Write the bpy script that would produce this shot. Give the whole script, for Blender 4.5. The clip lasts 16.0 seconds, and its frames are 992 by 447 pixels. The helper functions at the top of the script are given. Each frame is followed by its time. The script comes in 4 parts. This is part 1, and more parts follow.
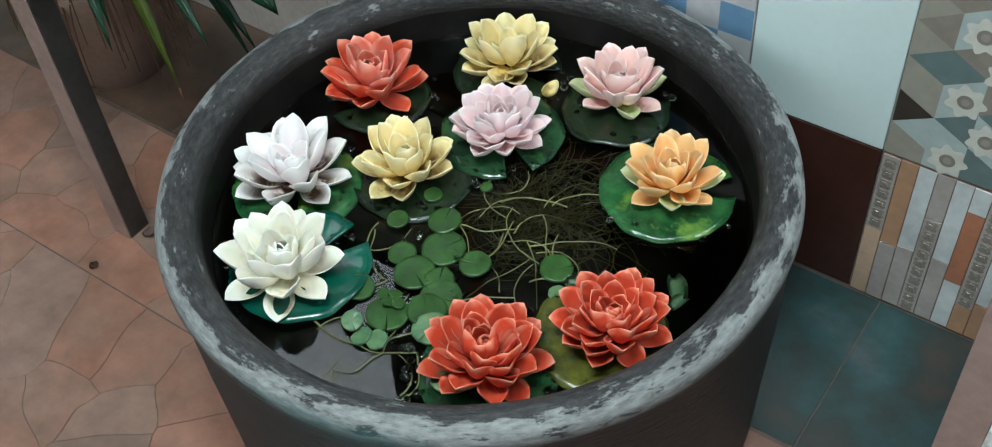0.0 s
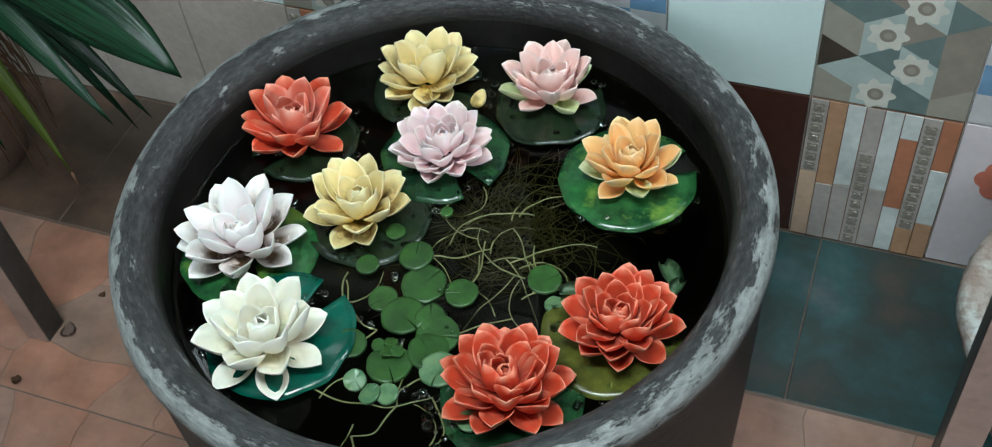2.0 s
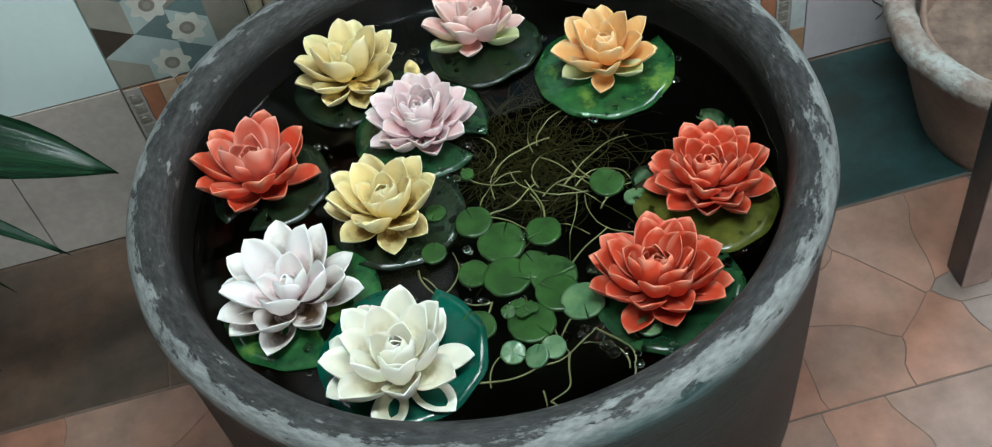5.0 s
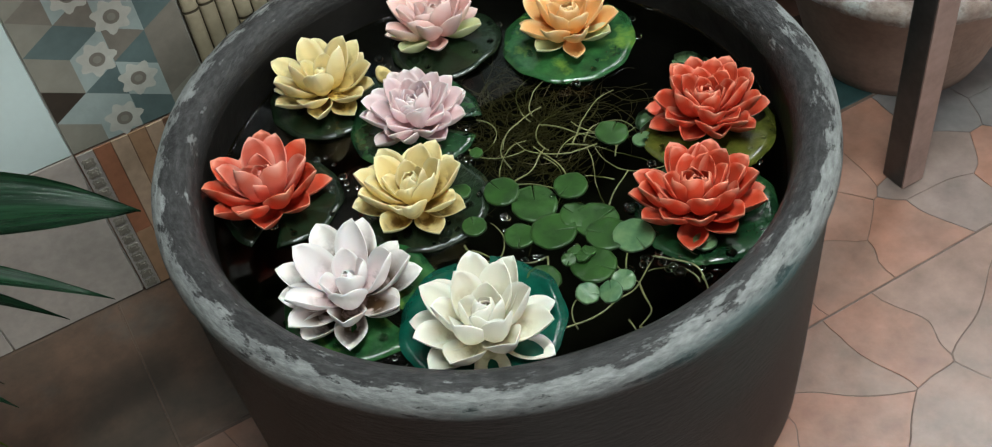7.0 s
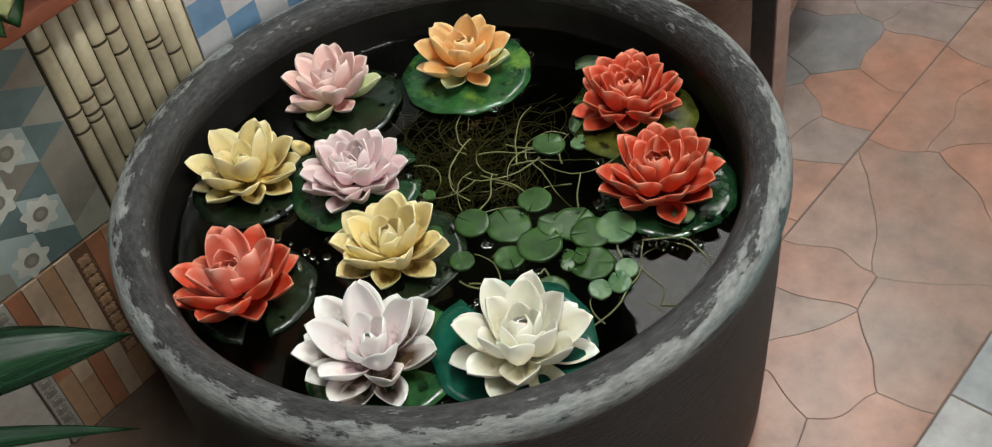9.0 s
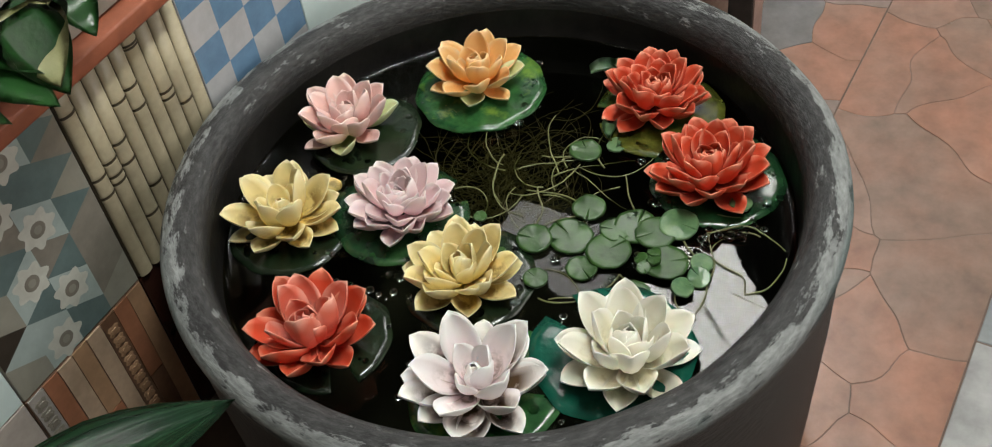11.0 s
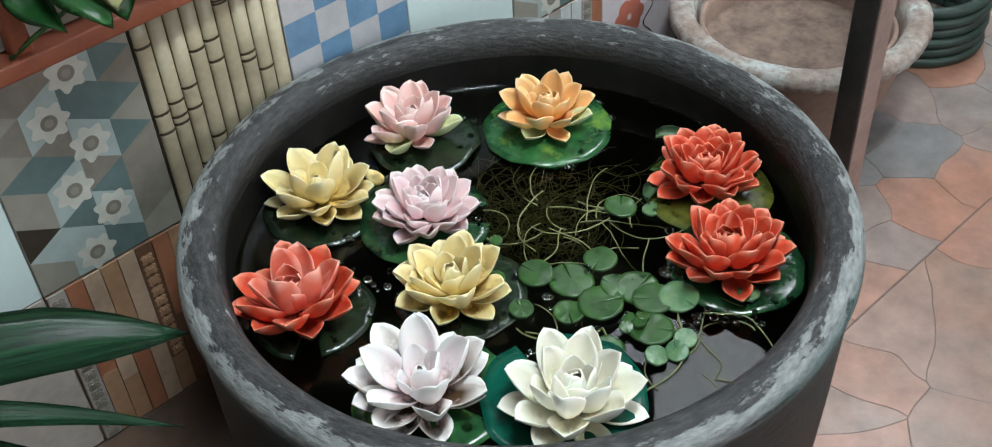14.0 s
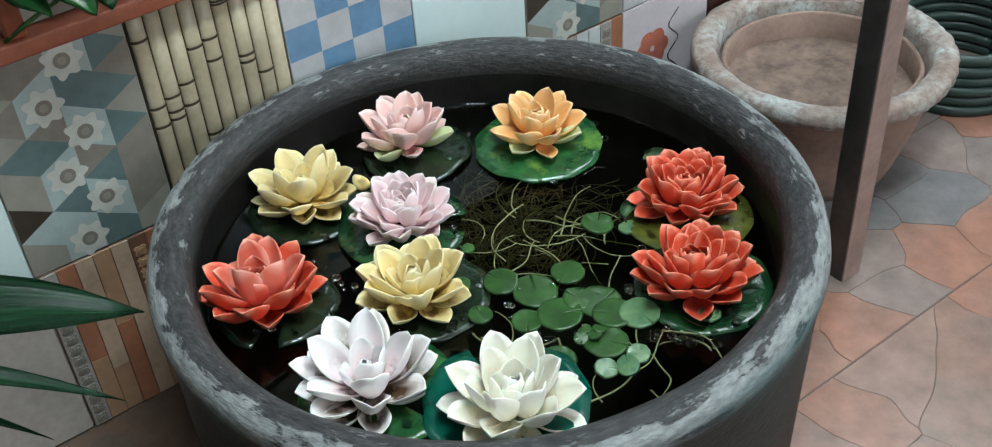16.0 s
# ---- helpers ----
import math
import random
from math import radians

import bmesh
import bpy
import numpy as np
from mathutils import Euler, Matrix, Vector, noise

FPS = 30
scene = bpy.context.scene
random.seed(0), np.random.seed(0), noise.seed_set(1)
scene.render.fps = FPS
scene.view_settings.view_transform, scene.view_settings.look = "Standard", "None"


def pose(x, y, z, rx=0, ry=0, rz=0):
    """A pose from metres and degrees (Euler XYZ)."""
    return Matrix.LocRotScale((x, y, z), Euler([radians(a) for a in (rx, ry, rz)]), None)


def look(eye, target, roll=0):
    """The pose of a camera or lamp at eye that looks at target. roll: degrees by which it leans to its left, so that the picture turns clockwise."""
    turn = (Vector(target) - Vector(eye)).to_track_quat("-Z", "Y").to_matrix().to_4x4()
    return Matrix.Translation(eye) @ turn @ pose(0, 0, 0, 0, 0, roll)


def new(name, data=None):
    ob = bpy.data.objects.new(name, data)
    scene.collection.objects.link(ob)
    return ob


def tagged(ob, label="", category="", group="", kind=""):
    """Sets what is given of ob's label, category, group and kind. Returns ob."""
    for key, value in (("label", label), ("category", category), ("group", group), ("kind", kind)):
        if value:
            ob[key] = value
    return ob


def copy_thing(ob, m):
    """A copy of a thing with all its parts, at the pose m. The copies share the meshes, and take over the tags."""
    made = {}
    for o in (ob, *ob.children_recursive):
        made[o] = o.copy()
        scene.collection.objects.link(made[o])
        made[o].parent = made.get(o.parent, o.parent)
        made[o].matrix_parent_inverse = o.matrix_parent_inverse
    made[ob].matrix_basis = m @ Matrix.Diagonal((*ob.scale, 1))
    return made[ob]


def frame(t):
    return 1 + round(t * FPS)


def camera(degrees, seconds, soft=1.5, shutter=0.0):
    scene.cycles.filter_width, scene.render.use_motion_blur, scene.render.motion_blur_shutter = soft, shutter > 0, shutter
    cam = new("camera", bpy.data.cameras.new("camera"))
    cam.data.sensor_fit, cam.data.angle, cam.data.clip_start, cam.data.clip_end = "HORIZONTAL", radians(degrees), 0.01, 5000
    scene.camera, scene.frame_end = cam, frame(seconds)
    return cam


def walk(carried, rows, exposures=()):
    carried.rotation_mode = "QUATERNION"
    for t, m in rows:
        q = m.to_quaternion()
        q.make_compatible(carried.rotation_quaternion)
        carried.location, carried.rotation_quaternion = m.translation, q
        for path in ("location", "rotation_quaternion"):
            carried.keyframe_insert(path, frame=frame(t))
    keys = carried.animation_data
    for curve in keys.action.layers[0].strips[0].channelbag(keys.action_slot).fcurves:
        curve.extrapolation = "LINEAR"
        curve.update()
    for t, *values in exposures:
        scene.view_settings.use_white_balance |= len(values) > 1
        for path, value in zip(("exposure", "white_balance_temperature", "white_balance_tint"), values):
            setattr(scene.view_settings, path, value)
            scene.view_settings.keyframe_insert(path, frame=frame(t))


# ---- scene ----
cam = camera(46.0, 16.0, 1.1)
PATH = [
    (0, (0.653, -0.79, 1.422), (-0.186, 0.26, -0.059), -5.3),
    (0.5, (0.609, -0.817, 1.425), (-0.143, 0.288, -0.063), -6.2),
    (1, (0.559, -0.841, 1.425), (-0.121, 0.287, -0.08), -7.1),
    (1.5, (0.498, -0.852, 1.441), (-0.118, 0.298, -0.075), -7.5),
    (2, (0.46, -0.825, 1.432), (-0.097, 0.352, -0.086), -7.4),
    (2.5, (0.373, -0.81, 1.424), (-0.118, 0.389, -0.099), -8.9),
    (3, (0.248, -0.85, 1.428), (-0.039, 0.362, -0.137), -9.6),
    (3.5, (0.168, -0.883, 1.435), (-0.015, 0.346, -0.133), -8.5),
    (3.7, (0.161, -0.888, 1.425), (-0.02, 0.339, -0.144), -9.4),
    (5.8, (-0.209, -0.923, 1.321), (0.147, 0.407, -0.13), -9.4),
    (6, (-0.233, -0.919, 1.325), (0.178, 0.412, -0.111), -8.5),
    (6.5, (-0.31, -0.912, 1.317), (0.184, 0.385, -0.123), -9.3),
    (7, (-0.383, -0.928, 1.315), (0.129, 0.331, -0.152), -9.9),
    (7.5, (-0.465, -0.913, 1.326), (0.164, 0.318, -0.12), -10.3),
    (8, (-0.572, -0.846, 1.322), (0.207, 0.297, -0.123), -10.5),
    (8.5, (-0.648, -0.786, 1.331), (0.279, 0.243, -0.110), -9.8),
    (8.7, (-0.640, -0.788, 1.321), (0.298, 0.248, -0.109), -9.9),
    (10.8, (-0.778, -0.559, 1.341), (0.32, 0.235, -0.13), -9.5),
    (11, (-0.778, -0.551, 1.358), (0.33, 0.241, -0.107), -9.0),
    (11.5, (-0.793, -0.547, 1.328), (0.35, 0.249, -0.108), -7.9),
    (12, (-0.789, -0.556, 1.32), (0.37, 0.256, -0.094), -6.3),
    (12.5, (-0.796, -0.569, 1.309), (0.367, 0.257, -0.093), -5.0),
    (13, (-0.791, -0.597, 1.3), (0.391, 0.265, -0.064), -2.0),
    (13.5, (-0.738, -0.692, 1.309), (0.285, 0.361, -0.05), -3.8),
    (14, (-0.683, -0.767, 1.308), (0.285, 0.358, -0.033), -3.7),
    (14.5, (-0.643, -0.829, 1.307), (0.237, 0.387, -0.014), -4.7),
    (15, (-0.623, -0.865, 1.291), (0.212, 0.436, 0.022), -4.4),
    (15.5, (-0.609, -0.881, 1.273), (0.214, 0.455, 0.032), -4.3),
    (16, (-0.596, -0.896, 1.264), (0.286, 0.381, 0.002), -4.2),
]
walk(cam, [(t, look(*p)) for t, *p in PATH],
     [(0, -0.18, 6000, 2), (3.5, -0.22, 5950, -1), (6, -0.2, 6250, 3), (8.5, -0.31, 6850, 9), (11, -0.30, 7000, 10), (13, -0.18, 6850, 9), (14, -0.02, 6150, 7), (15.5, 0.08, 6000, 3), (16, -0.03, 6000, 4)])

# ---- world, lights ----
world = bpy.data.worlds.new("sky")
scene.world = world
world.use_nodes = True
wn = world.node_tree.nodes
sky = wn.new("ShaderNodeTexSky")
sky.sky_type, sky.sun_disc = "NISHITA", False
sky.sun_elevation, sky.sun_rotation = radians(50), radians(150)
wn["Background"].inputs["Strength"].default_value = 0.06
world.node_tree.links.new(sky.outputs[0], wn["Background"].inputs["Color"])


def area(name, eye, target, sx, sy, watts, colour):
    lamp = bpy.data.lights.new(name, "AREA")
    lamp.shape, lamp.size, lamp.size_y, lamp.energy, lamp.color = "RECTANGLE", sx, sy, watts, colour
    ob = new(name, lamp)
    ob.matrix_world = look(eye, target)
    return ob


area("opening_daylight", (0.95, -2.95, 1.75), (0.0, 0, 0.4), 2.6, 1.6, 44, (1.0, 0.97, 0.93))
# added soft light from above; its real source is out of view
area("ceiling_lamp_light", (0.1, -0.55, 2.60), (0.0, -0.1, 0), 1.2, 0.18, 52, (0.93, 1.0, 0.98))

# ---- materials ----


def nodes(name):
    m = bpy.data.materials.new(name)
    m.use_nodes = True
    t = m.node_tree
    return m, t, t.nodes["Principled BSDF"]


def node(t, kind, ins=(), **props):
    n = t.nodes.new("ShaderNode" + kind)
    for k, v in props.items():
        setattr(n, k, v)
    for k, v in dict(ins).items():
        if isinstance(v, bpy.types.NodeSocket):
            t.links.new(v, n.inputs[k])
        else:
            n.inputs[k].default_value = v
    return n


def rgb(c):
    return (*c, 1.0)


def coords(t, which="Object"):
    return t.nodes.new("ShaderNodeTexCoord").outputs[which]


def noise_tex(t, scale, detail=4.0, rough=0.55, vec=None, which="Object"):
    return node(t, "TexNoise", {"Vector": vec or coords(t, which), "Scale": scale, "Detail": detail, "Roughness": rough}).outputs[0]


def ramp(t, fac, stops):
    n = node(t, "ValToRGB", {"Fac": fac})
    e = n.color_ramp.elements
    while len(e) > len(stops):
        e.remove(e[-1])
    while len(e) < len(stops):
        e.new(0.5)
    for el, (p, c) in zip(e, stops):
        el.position, el.color = p, rgb(c)
    return n.outputs[0]


def mix(t, fac, a, b):
    n = node(t, "Mix", data_type="RGBA")
    for i, v in ((0, fac), (6, a), (7, b)):
        if isinstance(v, bpy.types.NodeSocket):
            t.links.new(v, n.inputs[i])
        else:
            n.inputs[i].default_value = rgb(v) if i else v
    return n.outputs[2]


def math2(t, op, x, y=0.0):
    return node(t, "Math", {0: x, 1: y}, operation=op).outputs[0]


def bump(t, p, height, strength=0.3, dist=0.002):
    b = node(t, "Bump", {"Height": height, "Strength": strength, "Distance": dist})
    t.links.new(b.outputs[0], p.inputs["Normal"])


def plain(name, colour, rough=0.5, vary=0.25, scale=14.0, metal=0.0, bumps=0.15, fine=90.0, coat=0.0, spec=0.5):
    """A surface of one colour with stains at two scales and fine relief."""
    m, t, p = nodes(name)
    lo = tuple(c * (1 - vary) for c in colour)
    hi = tuple(min(1, c * (1 + vary * 0.6)) for c in colour)
    a = ramp(t, noise_tex(t, scale), [(0.3, lo), (0.7, hi)])
    b = mix(t, 0.25, a, ramp(t, noise_tex(t, fine, 3), [(0.35, lo), (0.65, hi)]))
    t.links.new(b, p.inputs["Base Color"])
    p.inputs["Roughness"].default_value, p.inputs["Metallic"].default_value = rough, metal
    p.inputs["Coat Weight"].default_value = coat
    p.inputs["Specular IOR Level"].default_value = spec
    bump(t, p, noise_tex(t, fine, 4), bumps)
    return m


def cement_material():
    """Black-painted cement; the paint has worn off the lip in long scuffs that run round it."""
    m, t, p = nodes("dark_cement")
    sep = node(t, "SeparateXYZ", {"Vector": coords(t)})
    rad = node(t, "VectorMath", {0: node(t, "CombineXYZ", {"X": sep.outputs[0], "Y": sep.outputs[1]}).outputs[0]}, operation="LENGTH").outputs["Value"]
    turn = math2(t, "ARCTAN2", sep.outputs[0], math2(t, "MULTIPLY", sep.outputs[1], -1.0))
    run = node(t, "CombineXYZ", {"X": math2(t, "MULTIPLY", turn, 5.0), "Y": math2(t, "MULTIPLY", rad, 38.0), "Z": math2(t, "MULTIPLY", sep.outputs[2], 38.0)}).outputs[0]
    streak = noise_tex(t, 1.6, 10, 0.68, run)
    fine = noise_tex(t, 4.5, 6, 0.65, run)
    base = ramp(t, noise_tex(t, 9, 6, 0.65), [(0.3, (0.006, 0.0055, 0.0055)), (0.55, (0.012, 0.011, 0.0105)), (0.8, (0.026, 0.023, 0.022))])
    high = node(t, "MapRange", {"Value": sep.outputs[2], "From Min": POT_H - 0.034, "From Max": POT_H - 0.012}).outputs[0]
    lip = ramp(t, fine, [(0.32, (0.016, 0.016, 0.017)), (0.5, (0.040, 0.040, 0.042)), (0.7, (0.085, 0.085, 0.085))])
    c = mix(t, high, base, lip)
    edge = node(t, "MapRange", {"Value": rad, "From Min": POT_R - 0.030, "From Max": POT_R - 0.006}).outputs[0]
    worn = ramp(t, math2(t, "ADD", streak, math2(t, "MULTIPLY", edge, 0.21)), [(0.60, (0, 0, 0)), (0.65, (1, 1, 1))])
    k = math2(t, "MULTIPLY", high, worn)
    grey = ramp(t, fine, [(0.3, (0.13, 0.137, 0.14)), (0.7, (0.33, 0.345, 0.345))])
    c = mix(t, k, c, grey)
    # old turquoise paint rubbed onto the outside
    teal = math2(t, "MULTIPLY", ramp(t, noise_tex(t, 3.3, 5, 0.6), [(0.5, (0, 0, 0)), (0.6, (1, 1, 1))]), node(t, "MapRange", {"Value": rad, "From Min": POT_R - 0.008, "From Max": POT_R}).outputs[0])
    c = mix(t, math2(t, "MULTIPLY", teal, 0.55), c, (0.02, 0.10, 0.10))
    t.links.new(c, p.inputs["Base Color"])
    p.inputs["Roughness"].default_value = 0.5
    p.inputs["Specular IOR Level"].default_value = 0.35
    hgt = math2(t, "ADD", fine, math2(t, "MULTIPLY", k, 0.35))
    bump(t, p, hgt, 0.75, 0.004)
    return m


def petal_material(name, inner, outer, tip, stain=0.0, stain_colour=(0.06, 0.03, 0.015), spread=0.02, reach=0.72):
    """Foam petal: colour runs from the base to the tip, with brown grime low on the inner side."""
    m, t, p = nodes(name)
    g = node(t, "SeparateXYZ", {"Vector": coords(t, "Generated")})
    rnd = t.nodes.new("ShaderNodeObjectInfo").outputs["Random"]
    c = mix(t, node(t, "MapRange", {"Value": g.outputs[1], "From Min": 0.1, "From Max": 0.75}).outputs[0], inner, outer)
    c = mix(t, node(t, "MapRange", {"Value": g.outputs[1], "From Min": 0.8, "From Max": 1.0}).outputs[0], c, tip)
    side = node(t, "Math", {0: node(t, "Math", {0: g.outputs[0], 1: 0.5}, operation="SUBTRACT").outputs[0]}, operation="ABSOLUTE").outputs[0]
    c = mix(t, node(t, "MapRange", {"Value": side, "From Min": 0.36, "From Max": 0.5, "To Max": 0.8}).outputs[0], c, tip)
    shade = node(t, "MapRange", {"Value": rnd, "To Min": 0.86, "To Max": 1.06}).outputs[0]
    c = node(t, "VectorMath", {0: c, "Scale": shade}, operation="SCALE").outputs[0]
    vec = node(t, "VectorMath", {0: coords(t), 1: node(t, "CombineXYZ", {"X": rnd, "Y": rnd}).outputs[0]}, operation="ADD").outputs[0]
    low = node(t, "MapRange", {"Value": g.outputs[1], "From Min": reach, "From Max": reach - 0.4}).outputs[0]
    low = math2(t, "MULTIPLY", low, node(t, "MapRange", {"Value": side, "From Min": 0.42, "From Max": 0.2}).outputs[0])
    spots = ramp(t, noise_tex(t, 52, 5, 0.6, vec), [(0.48 - spread, (0, 0, 0)), (0.62 - spread, (1, 1, 1))])
    k = node(t, "Math", {0: node(t, "Math", {0: low, 1: spots}, operation="MULTIPLY").outputs[0], 1: stain}, operation="MULTIPLY").outputs[0]
    t.links.new(mix(t, k, c, stain_colour), p.inputs["Base Color"])
    p.inputs["Roughness"].default_value = 0.5
    p.inputs["Subsurface Weight"].default_value = 0.12
    p.inputs["Subsurface Radius"].default_value = (0.01, 0.006, 0.004)
    bump(t, p, noise_tex(t, 160, 4), 0.12, 0.001)
    return m


def leaf_material(name, dark, light, rough=0.25, scale=30.0, edge=None, coat=0.25, relief=0.45):
    m, t, p = nodes(name)
    rnd = t.nodes.new("ShaderNodeObjectInfo").outputs["Random"]
    vec = node(t, "VectorMath", {0: coords(t), 1: node(t, "CombineXYZ", {"X": rnd, "Z": rnd}).outputs[0]}, operation="ADD").outputs[0]
    c = ramp(t, noise_tex(t, scale, 6, 0.6, vec), [(0.35, dark), (0.68, light)])
    if edge:
        c = mix(t, ramp(t, noise_tex(t, scale * 0.7, 5, 0.6, vec), [(0.55, (0, 0, 0)), (0.66, (1, 1, 1))]), c, edge)
    t.links.new(c, p.inputs["Base Color"])
    p.inputs["Roughness"].default_value = rough
    p.inputs["Coat Weight"].default_value = coat
    p.inputs["Coat Roughness"].default_value = 0.15
    bump(t, p, noise_tex(t, scale * 3, 4, 0.5, vec), relief, 0.003)
    return m


def blade_material(name, dark, light):
    """Palm leaf with pale veins that run along it."""
    m, t, p = nodes(name)
    uv = node(t, "SeparateXYZ", {"Vector": coords(t, "UV")})
    vec = node(t, "CombineXYZ", {"X": math2(t, "MULTIPLY", uv.outputs[0], 9.0), "Y": math2(t, "MULTIPLY", uv.outputs[1], 2.0)}).outputs[0]
    vein = noise_tex(t, 2.2, 3, 0.55, vec)
    c = ramp(t, vein, [(0.36, dark), (0.54, tuple((x + y) / 2 for x, y in zip(dark, light))), (0.72, light)])
    c = mix(t, math2(t, "MULTIPLY", noise_tex(t, 9, 5), 0.5), c, dark)
    t.links.new(c, p.inputs["Base Color"])
    p.inputs["Roughness"].default_value = 0.26
    bump(t, p, vein, 0.4, 0.002)
    return m


def water_material():
    m, t, p = nodes("still_water")
    t.nodes.remove(p)
    tr = node(t, "BsdfTransparent", {"Color": rgb((0.50, 0.52, 0.40))})
    gl = node(t, "BsdfGlossy", {"Color": rgb((1, 1, 1)), "Roughness": 0.015})
    b = node(t, "Bump", {"Height": noise_tex(t, 26, 2), "Strength": 0.012, "Distance": 0.003})
    t.links.new(b.outputs[0], gl.inputs["Normal"])
    fr = node(t, "Fresnel", {"IOR": 1.33, "Normal": b.outputs[0]})
    ms = node(t, "MixShader", {0: fr.outputs[0], 1: tr.outputs[0], 2: gl.outputs[0]})
    t.links.new(ms.outputs[0], t.nodes["Material Output"].inputs["Surface"])
    return m


def stone_material(name, a, b, c):
    """Glazed paving: each piece takes its own shade, clouded at two scales."""
    m, t, p = nodes(name)
    rnd = t.nodes.new("ShaderNodeObjectInfo").outputs["Random"]
    wide = noise_tex(t, 4.2, 5, 0.6, node(t, "NewGeometry").outputs["Position"])
    base = ramp(t, node(t, "Math", {0: node(t, "Math", {0: rnd, 1: 0.55}, operation="MULTIPLY").outputs[0], 1: node(t, "Math", {0: wide, 1: 0.7}, operation="MULTIPLY").outputs[0]}, operation="ADD").outputs[0],
                [(0.38, a), (0.60, b), (0.82, c)])
    cloud = ramp(t, noise_tex(t, 18, 6, 0.6, node(t, "NewGeometry").outputs["Position"]), [(0.3, (0.66, 0.66, 0.66)), (0.7, (1.15, 1.15, 1.15))])
    n = node(t, "Mix", {6: base, 7: cloud, 0: 1.0}, data_type="RGBA", blend_type="MULTIPLY")
    t.links.new(n.outputs[2], p.inputs["Base Color"])
    p.inputs["Roughness"].default_value = 0.32
    bump(t, p, noise_tex(t, 70, 5), 0.2, 0.002)
    return m


def whitewash():
    """Whitewash flaking off brown clay."""
    m, t, p = nodes("flaking_whitewash")
    c = ramp(t, noise_tex(t, 9, 7, 0.65), [(0.36, (0.26, 0.19, 0.16)), (0.5, (0.36, 0.32, 0.29)), (0.62, (0.46, 0.50, 0.49))])
    c = mix(t, ramp(t, noise_tex(t, 75, 5, 0.6), [(0.45, (0, 0, 0)), (0.62, (0.7, 0.7, 0.7))]), c, (0.20, 0.15, 0.125))
    t.links.new(c, p.inputs["Base Color"])
    p.inputs["Roughness"].default_value = 0.8
    bump(t, p, noise_tex(t, 80, 6, 0.65), 0.9, 0.004)
    return m


def teal_material(name="sea_green_marbled_tile", cols=((0.070, 0.046, 0.036), (0.022, 0.034, 0.032), (0.030, 0.075, 0.078), (0.10, 0.11, 0.125)), vein=(0.018, 0.030, 0.030)):
    """Glazed floor tile clouded in sea green, slate and brown."""
    m, t, p = nodes(name)
    pos = node(t, "NewGeometry").outputs["Position"]
    c = ramp(t, noise_tex(t, 5, 6, 0.6, pos), list(zip((0.3, 0.45, 0.58, 0.75), cols)))
    c = mix(t, ramp(t, noise_tex(t, 22, 7, 0.65, pos), [(0.4, (0, 0, 0)), (0.7, (0.6, 0.6, 0.6))]), c, vein)
    t.links.new(c, p.inputs["Base Color"])
    p.inputs["Roughness"].default_value = 0.3
    bump(t, p, noise_tex(t, 70, 5), 0.15, 0.002)
    return m


POT_R, POT_H, WATER = 0.394, 0.424, 0.338
WALL_Y = 0.396
M_CEMENT = cement_material()
M_WATER = water_material()
M_BASIN = plain("wet_black_cement", (0.013, 0.012, 0.011), 0.4, 0.6, 12, bumps=0.6, fine=40, spec=0.25)
M_RED = petal_material("coral_red_foam", (0.60, 0.11, 0.07), (0.64, 0.075, 0.03), (0.86, 0.33, 0.22), 0.35)
M_ROSE = petal_material("faded_red_foam", (0.80, 0.34, 0.29), (0.72, 0.17, 0.11), (0.90, 0.44, 0.35), 0.5)
M_YELLOW = petal_material("pale_yellow_foam", (0.80, 0.60, 0.20), (0.88, 0.74, 0.38), (0.90, 0.81, 0.52), 0.75, (0.16, 0.10, 0.02))
M_ORANGE = petal_material("peach_orange_foam", (0.88, 0.42, 0.12), (0.90, 0.55, 0.23), (0.92, 0.66, 0.38), 0.3, (0.25, 0.10, 0.02))
M_PINK = petal_material("blush_pink_foam", (0.84, 0.50, 0.46), (0.88, 0.61, 0.57), (0.90, 0.70, 0.67), 0.8, (0.25, 0.10, 0.03))
M_LILAC = petal_material("lilac_foam", (0.80, 0.54, 0.56), (0.87, 0.69, 0.705), (0.90, 0.80, 0.80), 0.25, (0.3, 0.15, 0.15))
M_GREYLILAC = petal_material("greyish_lilac_foam", (0.84, 0.66, 0.68), (0.90, 0.86, 0.86), (0.92, 0.91, 0.90), 0.85, (0.11, 0.06, 0.03), spread=0.02, reach=0.6)
M_LILAC_GRIME = petal_material("grimy_lilac_foam", (0.74, 0.58, 0.54), (0.89, 0.85, 0.83), (0.92, 0.91, 0.89), 1.0, (0.075, 0.040, 0.016), spread=0.12, reach=0.84)
M_YELLOW_GRIME = petal_material("grimy_yellow_foam", (0.70, 0.50, 0.14), (0.87, 0.74, 0.38), (0.90, 0.81, 0.52), 0.95, (0.20, 0.115, 0.025), spread=0.07, reach=0.85)
M_CREAM = petal_material("cream_white_foam", (0.88, 0.83, 0.65), (0.91, 0.89, 0.79), (0.93, 0.92, 0.85), 0.5, (0.30, 0.22, 0.08))
M_LIME = petal_material("pale_green_foam", (0.42, 0.52, 0.20), (0.60, 0.66, 0.36), (0.70, 0.72, 0.48), 0.4, (0.2, 0.15, 0.03))
M_PAD = leaf_material("mottled_green_pad", (0.008, 0.045, 0.016), (0.04, 0.16, 0.045), 0.22, 26, (0.13, 0.24, 0.04))
M_PAD_DEEP = leaf_material("deep_green_pad", (0.005, 0.022, 0.010), (0.018, 0.075, 0.026), 0.2, 24, (0.03, 0.10, 0.03))
M_PAD_DARK = leaf_material("mossy_dark_pad", (0.006, 0.010, 0.005), (0.012, 0.028, 0.012), 0.25, 26)
